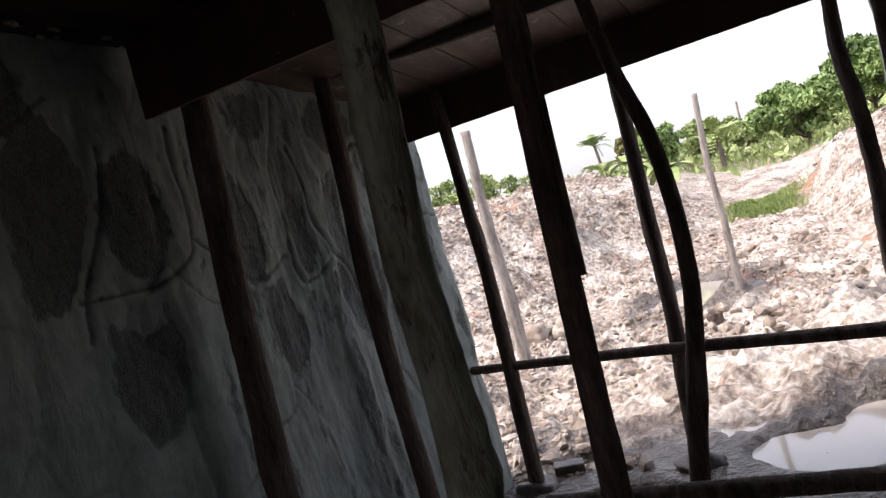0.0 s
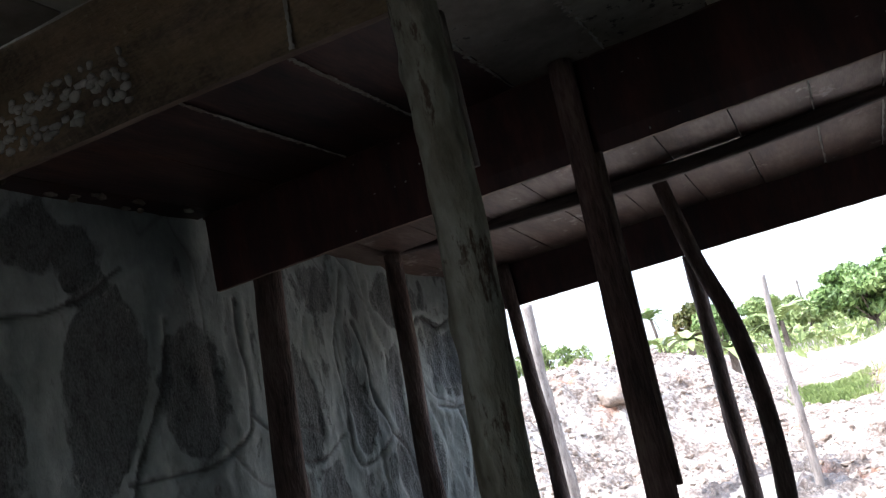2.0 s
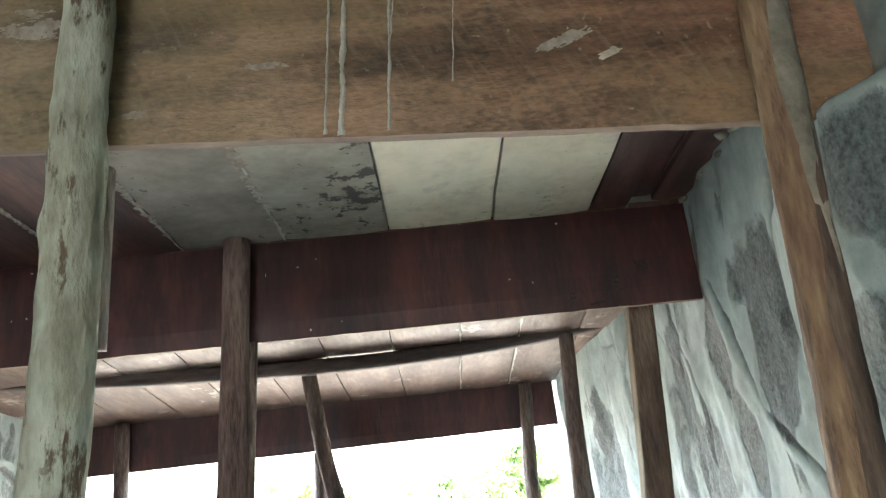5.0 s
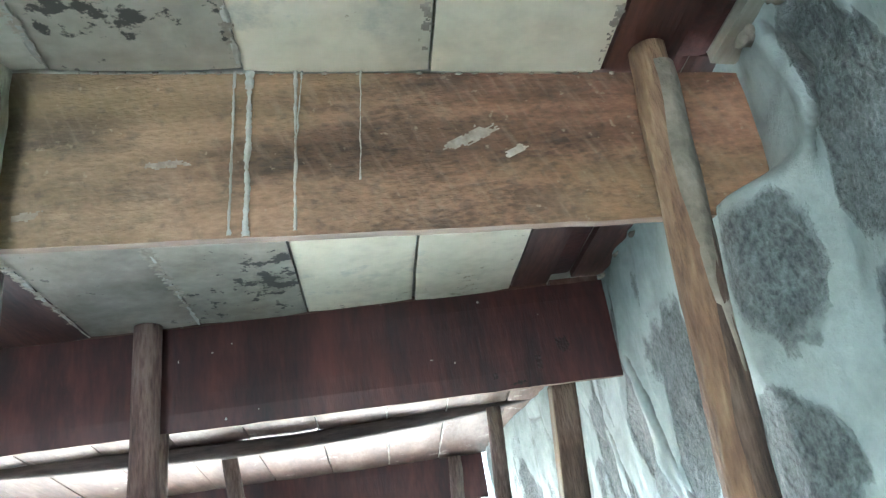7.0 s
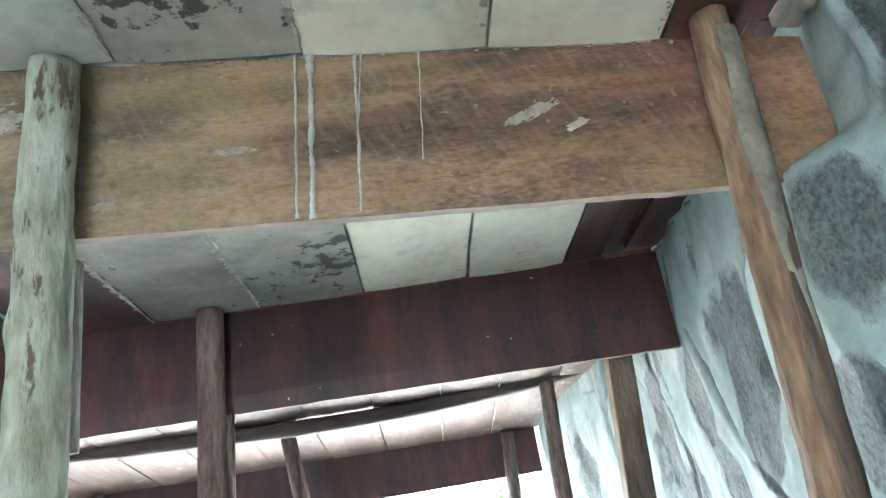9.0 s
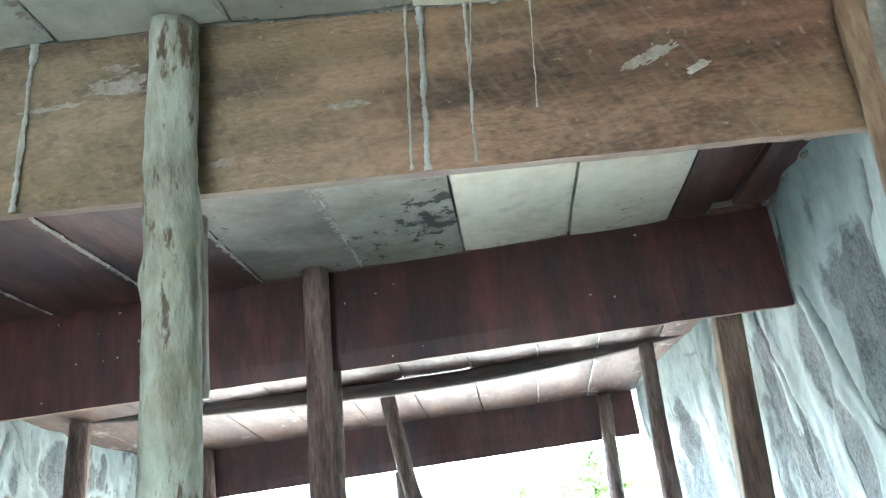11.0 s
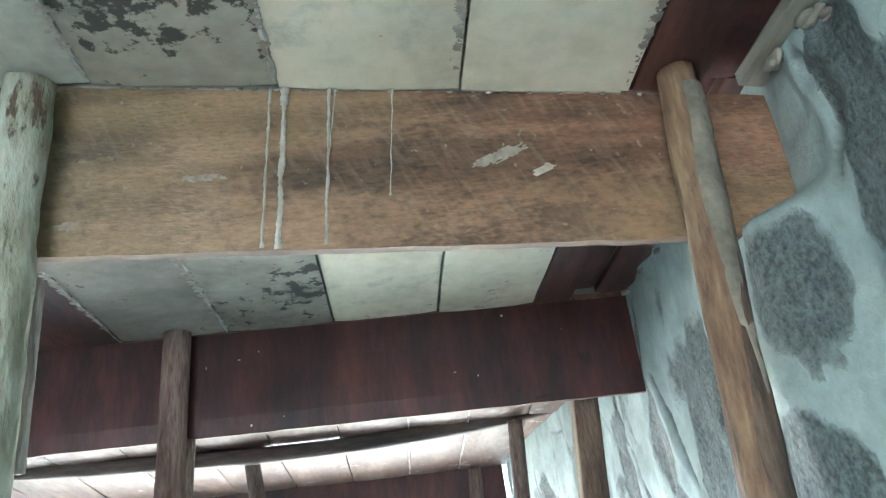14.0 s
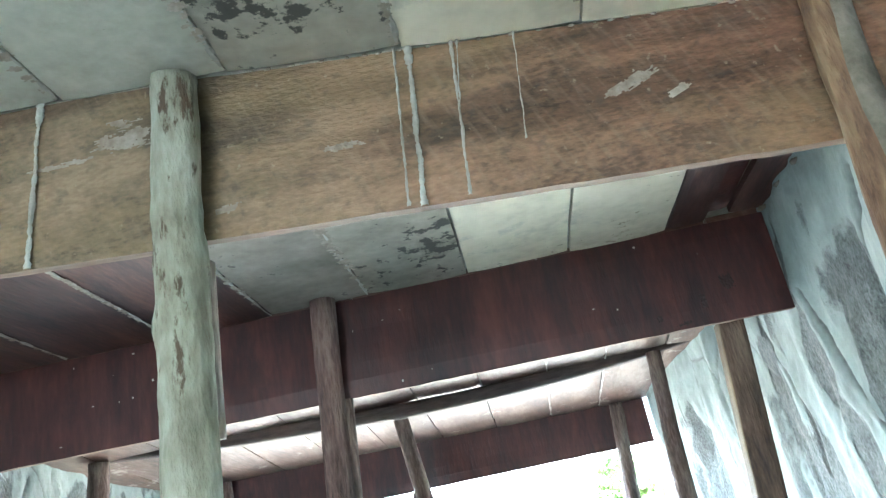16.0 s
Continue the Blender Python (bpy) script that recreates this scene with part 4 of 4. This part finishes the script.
pole("prop_pole", [(0.17, 3.4, -0.05), (0.19, 3.4, 1.03), (0.215, 3.4, 1.78), (0.22, 3.4, 1.97), (0.24, 3.4, 2.38)], 0.042, 0.029, 8, M_DARKPOLE, "dark pole prop beside the carved wall", group=PROPS, knots=5)
lumber = pole("prop_post", [(0.19, 2.47, -0.05), (0.228, 2.47, 1.3), (0.266, 2.465, 1.84), (0.296, 2.46, 2.235)], 0.04, 0.035, 9, M_LUMBER, "squared yellow lumber prop beside the carved wall", group=PROPS, knots=1, rough=0.03, square=0.85, sides=24)
lumber.data.materials.append(M_BARK)
for face in lumber.data.polygons:
    face.material_index = 1 if face.normal.y < -0.5 else 0
pole("prop_pole", [(-2.13, 2.44, -0.05), (-2.125, 2.44, 0.7), (-2.1, 2.44, 1.3), (-2.092, 2.44, 1.52), (-2.035, 2.44, 2.18), (-2.02, 2.44, 2.49)], 0.058, 0.05, 10, M_DARKPOLE, "dark thick pole prop against the carved wall", group=PROPS, knots=5, rough=0.1)
pole("prop_pole", [(-2.1, 3.4, -0.05), (-2.092, 3.4, 0.4), (-2.105, 3.4, 1.36), (-2.075, 3.4, 1.9), (-2.052, 3.4, 2.39)], 0.047, 0.042, 11, M_DARKPOLE, "dark pole prop against the carved wall", group=PROPS, knots=5, rough=0.1)
pole("bearer_board", [(-2.1, 3.46, 2.43), (-1.55, 3.46, 2.39), (-1.0, 3.45, 2.365), (-0.5, 3.45, 2.36), (0.0, 3.45, 2.385), (0.44, 3.44, 2.43)], 0.031, 0.028, 12, M_BEARER, "dark sagging timber carrying the ceiling boards", "beam", knots=1, rough=0.04, square=0.85, sides=20)
pole("rail", [(-2.13, 4.22, 0.75), (-1.2, 4.02, 0.73), (-0.3, 3.85, 0.688), (0.33, 3.75, 0.65)], 0.024, 0.034, 13, M_DARKPOLE, "dark pole rail across the open side", "rail", knots=3)
pole("rail", [(-1.5, 3.36, 0.265), (-0.6, 3.34, 0.25), (0.36, 3.32, 0.22)], 0.04, 0.045, 14, M_DARKPOLE, "dark low pole rail across the open side", "rail", knots=3)


def crust_mesh(points, r0, r1, a0, a1, seed, t0=0.0, t1=1.0, rings=60):
    """A ragged crust on one side of a pole between the angles a0 and a1."""
    line = spline(points, rings)
    bm, last = bmesh.new(), None
    for i in range(int(rings * t0), int(rings * t1)):
        t = i / (rings - 1)
        lo = a0 + 0.5 * noise.noise(Vector((t * 11, seed, 0)))
        hi = a1 + 0.4 * noise.noise(Vector((t * 13, seed, 5)))
        tip = min(1.0, (t - t0) / 0.14, (t1 + 0.05 - t) / 0.04 if t1 > 0.9 else (t1 - t) / 0.16)
        mid = (lo + hi) / 2
        lo, hi = mid + (lo - mid) * max(tip, 0.05), mid + (hi - mid) * max(tip, 0.05)
        r = r0 + (r1 - r0) * t
        row = []
        for j in range(7):
            a = lo + (hi - lo) * j / 6
            q = 1.01 + (0.1 + 0.09 * noise.noise(Vector((a * 4, t * 40, seed)))) * (0 if j in (0, 6) else 1)
            row.append(bm.verts.new(Vector(line[i]) + Vector((-math.cos(a), math.sin(a), 0)) * r * q))
        if last:
            for j in range(6):
                bm.faces.new((last[j], last[j + 1], row[j + 1], row[j]))
        last = row
    bmesh.ops.recalc_face_normals(bm, faces=bm.faces)
    return bm


part("cement_crust", crust_mesh(R_LINE, 0.0385, 0.0298, 1.02 * math.pi, 1.62 * math.pi, 3.0, 0.74, 0.995), M_LEAK2, post_r, "grey crust of spilt cement")
part("bark_strip", crust_mesh(R_LINE, 0.0385, 0.0298, 1.0 * math.pi, 1.58 * math.pi, 7.0, 0.1, 0.88), M_BARK, post_r, "brown strip of old bark")

# ---- mud round the feet of the props ----
for k, (x, y, w) in enumerate(((-1.86, 4.16, 0.13), (-0.98, 4.26, 0.12), (-0.87, 2.31, 0.14), (-0.89, 3.5, 0.1))):
    ob = link("mud_mound", lump_mesh((x, y, 0.03), (w, w * 0.9, 0.07), k * 2.3 + 1, detail=3), M_MUD)
    tagged(ob, "dark wet heap of mud round the foot of a prop", "mud mound")
for k, (x, y, a) in enumerate(((-1.72, 4.36, 20), (-1.66, 4.5, 65), (-1.8, 4.52, 120))):
    bm = bmesh.new()
    bmesh.ops.create_cube(bm, size=1)
    bmesh.ops.subdivide_edges(bm, edges=bm.edges, cuts=3, use_grid_fill=True)
    for v in bm.verts:
        v.co = Vector((v.co.x * 0.17, v.co.y * 0.09, v.co.z * 0.06)) * (1 + 0.12 * noise.noise(v.co * 4 + Vector((k, 0, 0))))
    bmesh.ops.transform(bm, matrix=pose(x, y, float(ground_height(x, y)) + 0.025, 6, 4, a), verts=bm.verts)
    tagged(link("brick", bm, M_MUD), "muddy broken brick lying in the wet clay", "brick", "muddy bricks by the prop")


# ---- things on the clay ----
def from_bearing(deg, dist):
    """A place by its bearing (degrees to the right of +y) and distance from the open side."""
    return -0.2 + dist * math.sin(radians(deg)), dist * math.cos(radians(deg))


def on_ground(x, y):
    return float(ground_height(np.array([x]), np.array([y]))[0])


def planted(name, x, y, h, lean, r0, r1, seed, material, label, category):
    z = on_ground(x, y)
    pts = [(x, y, z - 0.15), (x + lean * 0.3 + 0.01, y, z + h * 0.33), (x + lean * 0.62 - 0.02, y, z + h * 0.66), (x + lean, y, z + h)]
    return pole(name, pts, r0, r1, seed, material, label, category, knots=8, rough=0.16)


planted("stake", -1.0, 8.8, 2.05, 0.07, 0.042, 0.03, 21, M_STICK, "weathered grey stake planted upright in the clay", "stake")
planted("stake", -2.82, 7.0, 2.3, 0.03, 0.06, 0.045, 22, M_STICK, "pale stripped trunk stake standing in the clay", "stake")
px, py = from_bearing(-2.5, 40)
planted("utility_pole", px, py, 2.7, 0.05, 0.07, 0.05, 24, M_STICK, "thin grey pole standing far behind the trees", "pole")
planted("stump", -1.17, 7.7, 0.12, 0.02, 0.07, 0.06, 23, M_DARKPOLE, "short broken stump in the mud", "stump")


def boulder(x, y, s, seed, label):
    ob = link("boulder", lump_mesh((x, y, on_ground(x, y) + s * 0.3), (s, s * 0.9, s * 0.7), seed, detail=3), M_ROCK)
    tagged(ob, label, "boulder")


for k, (x, y, s) in enumerate(((-3.1, 8.2, 0.2), (-2.75, 8.3, 0.17), (-4.0, 13.5, 0.3), (0.7, 8.3, 0.14), (0.95, 8.2, 0.16), (-1.25, 5.4, 0.07), (0.25, 4.9, 0.06), (0.5, 7.0, 0.1))):
    boulder(x, y, s, k * 1.7, "brown lump of clay lying on the churned ground")


def make_clods():
    rng = np.random.RandomState(3)
    n = 19000
    x, y = rng.uniform(-7, 4, n), 4.3 + 13.2 * rng.rand(n) ** 1.4
    keep = (fbm(x, y, 6, 3, 0.8) > -0.12)
    x, y = x[keep], y[keep]
    z = ground_height(x, y)
    bm = bmesh.new()
    bmesh.ops.create_icosphere(bm, subdivisions=1, radius=1)
    base = np.array([v.co[:] for v in bm.verts])
    tri = np.array([[v.index for v in f.verts] for f in bm.faces])
    bm.free()
    verts, faces = [], []
    for k in range(len(x)):
        s = 0.009 + 0.06 * rng.rand() ** 6 + 0.014 * rng.rand()
        d = 1 + 0.3 * rng.randn(len(base))[:, None].clip(-1, 1)
        verts.append(base * d * s * rng.uniform(0.6, 1.3, 3) * (1, 1, 0.75) + (x[k], y[k], z[k]))
        faces.append(tri + len(base) * k)
    me = mesh_from("clods", np.concatenate(verts).tolist(), np.concatenate(faces).tolist(), M_ROCK, smooth=False)
    tagged(new("clods", me), "crumbled clay clods scattered over the churned ground", "clods", kind="stuff")


make_clods()


def make_grass(name, n, place, height, label, seed):
    rng = np.random.RandomState(seed)
    verts, faces = [], []
    x, y = place(rng, n)
    z = ground_height(x, y)
    for k in range(len(x)):
        h, a = height * rng.uniform(0.5, 1.3), rng.uniform(0, 6.3)
        w = h * 0.09
        dx, dy = math.cos(a), math.sin(a)
        b = len(verts)
        lx, ly = h * 0.35 * rng.randn(), h * 0.35 * rng.randn()
        verts += [(x[k] - dx * w, y[k] - dy * w, z[k] - 0.02), (x[k] + dx * w, y[k] + dy * w, z[k] - 0.02), (x[k] + lx * 0.4 + dx * w * 0.7, y[k] + ly * 0.4 + dy * w * 0.7, z[k] + h * 0.6), (x[k] + lx, y[k] + ly, z[k] + h)]
        faces += [(b, b + 1, b + 2), (b, b + 2, b + 3)]
    tagged(new(name, mesh_from(name, verts, faces, M_GRASS)), label, "grass", kind="stuff")


make_grass("grass", 5000, lambda r, n: (r.uniform(-1.45, -0.35, n) + 0.15 * r.randn(n), r.uniform(15.8, 17.6, n)), 0.1, "patch of bright green grass on the pit's far edge", 1)
make_grass("grass", 30000, lambda r, n: (r.uniform(-22, 16, n), 24.5 + 22 * r.rand(n) ** 1.3), 0.16, "bright green meadow grass behind the pit", 2)


# ---- trees ----
def leaves_mesh(name, centres, radii, count, leaf, seed, material, flat=0.75):
    """Leaf clumps: leaves on the shells of many uneven clumps."""
    rng = np.random.RandomState(seed)
    pick = rng.choice(len(centres), count, p=np.array(radii) ** 2 / np.sum(np.array(radii) ** 2))
    d = rng.randn(count, 3)
    d /= np.linalg.norm(d, axis=1)[:, None]
    d[:, 2] = np.where(d[:, 2] < -0.3, -d[:, 2], d[:, 2])
    p = np.array(centres)[pick] + d * np.array(radii)[pick][:, None] * (0.72 + 0.36 * rng.rand(count))[:, None] * (1, 1, flat)
    n = d + 0.7 * rng.randn(count, 3)
    n /= np.linalg.norm(n, axis=1)[:, None]
    t = np.cross(n, rng.randn(count, 3))
    t /= np.linalg.norm(t, axis=1)[:, None]
    t[:, 2] -= 0.35
    b = np.cross(n, t)
    s = leaf * rng.uniform(0.6, 1.4, count)[:, None]
    v = np.stack([p - t * s, p + b * s * 0.42 + n * s * 0.12, p + t * s, p - b * s * 0.42 + n * s * 0.12], 1).reshape(-1, 3)
    f = (np.arange(count)[:, None] * 4 + np.array([0, 1, 2, 3])).tolist()
    return mesh_from(name, v.tolist(), f, material, smooth=False)


def tree(name, x, y, height, width, leaves, leaf, seed, material, label, trunk=0.14, lobes=34):
    rng = np.random.RandomState(seed)
    z = on_ground(x, y)
    root = tagged(new(name), label, "tree")
    root.location = (x, y, z)
    bot = height * trunk
    part("trunk", pole_mesh([(0, 0, -0.2), (0.05 * height * rng.randn() * 0.3, 0, bot * 0.6), (0.1 * rng.randn(), 0.1 * rng.randn(), height * 0.62)], 0.035 * height, 0.014 * height, seed, sides=10, rings=14), M_TRUNK, root)
    centres, radii = [], []
    for k in range(lobes):
        d = rng.randn(3)
        d /= np.linalg.norm(d)
        q = rng.rand() ** 0.45
        c = np.array([d[0] * width / 2 * 0.78 * q, d[1] * width / 2 * 0.78 * q, bot + (height - bot) * (0.46 + 0.40 * d[2] * q)])
        centres.append(c)
        radii.append(width * rng.uniform(0.08, 0.18))
    for k in range(0, 8):
        c = centres[k]
        part("limb", pole_mesh([(0, 0, bot * 0.75), (c[0] * 0.45, c[1] * 0.45, bot * 0.7 + c[2] * 0.35), tuple(c)], 0.016 * height, 0.005 * height, seed + k, sides=7, rings=9, knots=0), M_TRUNK, root)
    crown = new("crown", leaves_mesh("crown", centres, radii, leaves, leaf, seed, material))
    crown.parent = root
    return root


for deg, dist, h, w, n, lf, m, lab, s in (
    (1.2, 29, 2.45, 3.4, 14000, 0.095, M_LEAF, "broad mango tree with a dense dark green crown", 1),
    (5.4, 31, 2.6, 3.6, 12000, 0.1, M_LEAF, "tall mango tree with a dense dark green crown", 2),
    (9.8, 27, 2.5, 3.4, 10000, 0.1, M_LEAF2, "leafy tree with a bright green crown", 3),
    (-8.0, 27, 1.8, 2.0, 8000, 0.085, M_LEAF, "small mango tree with dense green leaves", 4),
    (-9.4, 29, 1.9, 1.6, 4500, 0.09, M_LEAF3, "small tree with reddish young leaves", 5),
    (-5.0, 34, 1.9, 2.2, 5000, 0.1, M_LEAF2, "small bright green tree behind the pit", 6),
    (-2.8, 38, 2.1, 3.0, 5500, 0.12, M_LEAF2, "leafy tree behind the meadow", 7),
    (13.4, 30, 2.7, 4.2, 8000, 0.11, M_LEAF, "tall leafy tree behind the clay mound", 8),
    (-20.5, 34, 2.2, 2.0, 1200, 0.1, M_LEAF2, "thin young tree on the far bank", 9),
    (-18.3, 38, 2.0, 2.4, 1100, 0.11, M_LEAF2, "thin young tree on the far bank", 10),
    (-23.5, 36, 2.4, 2.8, 1800, 0.11, M_LEAF2, "thin leafy tree on the far bank", 11),
):
    tx, ty = from_bearing(deg, dist)
    tree("tree", tx, ty, h, w, n, lf, s, m, lab)


def frond_mesh(origin, way, length, width, droop, pinnate, seed):
    """One palm frond or banana leaf from origin."""
    rng = random.Random(seed)
    bm = bmesh.new()
    o, w = Vector(origin), Vector(way).normalized()
    side = w.cross(Vector((0, 0, 1))).normalized()
    n, ring = 12, None
    for i in range(n + 1):
        t = i / n
        c = o + w * length * t + Vector((0, 0, -droop * length * t * t))
        ww = width * math.sin(math.pi * min(1, 0.08 + t * 0.92)) ** 0.7 + 0.004
        if pinnate:
            for sgn in (-1, 1):
                e = c + side * sgn * ww * rng.uniform(0.8, 1.1) + w * ww * 0.6 + Vector((0, 0, -0.3 * ww))
                b = w * length / n * 0.32
                bm.faces.new([bm.verts.new(c - b), bm.verts.new(c + b), bm.verts.new(e)])
            ww = 0.02
        r = [bm.verts.new(c - side * ww + Vector((0, 0, 0.25 * ww))), bm.verts.new(c), bm.verts.new(c + side * ww + Vector((0, 0, 0.25 * ww)))]
        if ring:
            bm.faces.new((ring[0], ring[1], r[1], r[0]))
            bm.faces.new((ring[1], ring[2], r[2], r[1]))
        ring = r
    return bm


def palm(name, deg, dist, height, length, count, width, pinnate, seed, material, label, category):
    x, y = from_bearing(deg, dist)
    rng = random.Random(seed)
    root = tagged(new(name), label, category)
    root.location = (x, y, on_ground(x, y))
    part("trunk", pole_mesh([(0, 0, -0.2), (0.04 * height, 0, height * 0.5), (0.02, 0, height)], 0.09 if pinnate else 0.11, 0.07, seed, sides=9, rings=12, knots=0), M_TRUNK, root)
    for k in range(count):
        a, up = 2 * math.pi * (k + rng.random() * 0.5) / count, rng.uniform(0.2, 1.5)
        part("frond", frond_mesh((0, 0, height), (math.cos(a), math.sin(a), up), length * rng.uniform(0.8, 1.15), width, rng.uniform(0.35, 0.8), pinnate, seed * 50 + k), material, root)


palm("palm", -12.2, 42, 2.3, 1.3, 14, 0.35, True, 1, M_LEAF, "tall palm standing out over the far trees", "palm")
palm("palm", -4.2, 27, 0.9, 1.6, 11, 0.3, True, 2, M_LEAF2, "young coconut palm with bright green fronds", "palm")
palm("palm", -12.0, 24, 0.5, 1.2, 12, 0.26, True, 3, M_LEAF2, "low young palm with yellow-green fronds", "palm")
palm("banana_plant", -7.8, 19, 0.65, 0.85, 8, 0.15, False, 4, M_LEAF2, "banana plant with broad torn pale leaves", "banana plant")
palm("banana_plant", -10.2, 21, 0.5, 0.8, 8, 0.14, False, 5, M_LEAF2, "small banana plant with broad green leaves", "banana plant")


def make_woods():
    rng = np.random.RandomState(12)
    centres, radii = [], []
    for k in range(900):
        deg = rng.uniform(-40, 40)
        dist = rng.uniform(46, 80)
        x, y = from_bearing(deg, dist)
        r = rng.uniform(0.4, 1.1)
        centres.append((x, y, 1.3 + rng.rand() ** 1.5 * (0.9 + 0.6 * smooth01(-12, 8, deg))))
        radii.append(r)
    for k in range(120):
        deg, dist = rng.uniform(-26, 14), rng.uniform(22, 44)
        x, y = from_bearing(deg, dist)
        r = rng.uniform(0.2, 0.5)
        centres.append((x, y, on_ground(x, y) + r * 0.4))
        radii.append(r)
    me = leaves_mesh("woods", centres, radii, 60000, 0.17, 5, M_LEAF2, flat=0.9)
    tagged(new("woods", me), "hazy green woods and bushes along the horizon", "woods", kind="stuff")


make_woods()
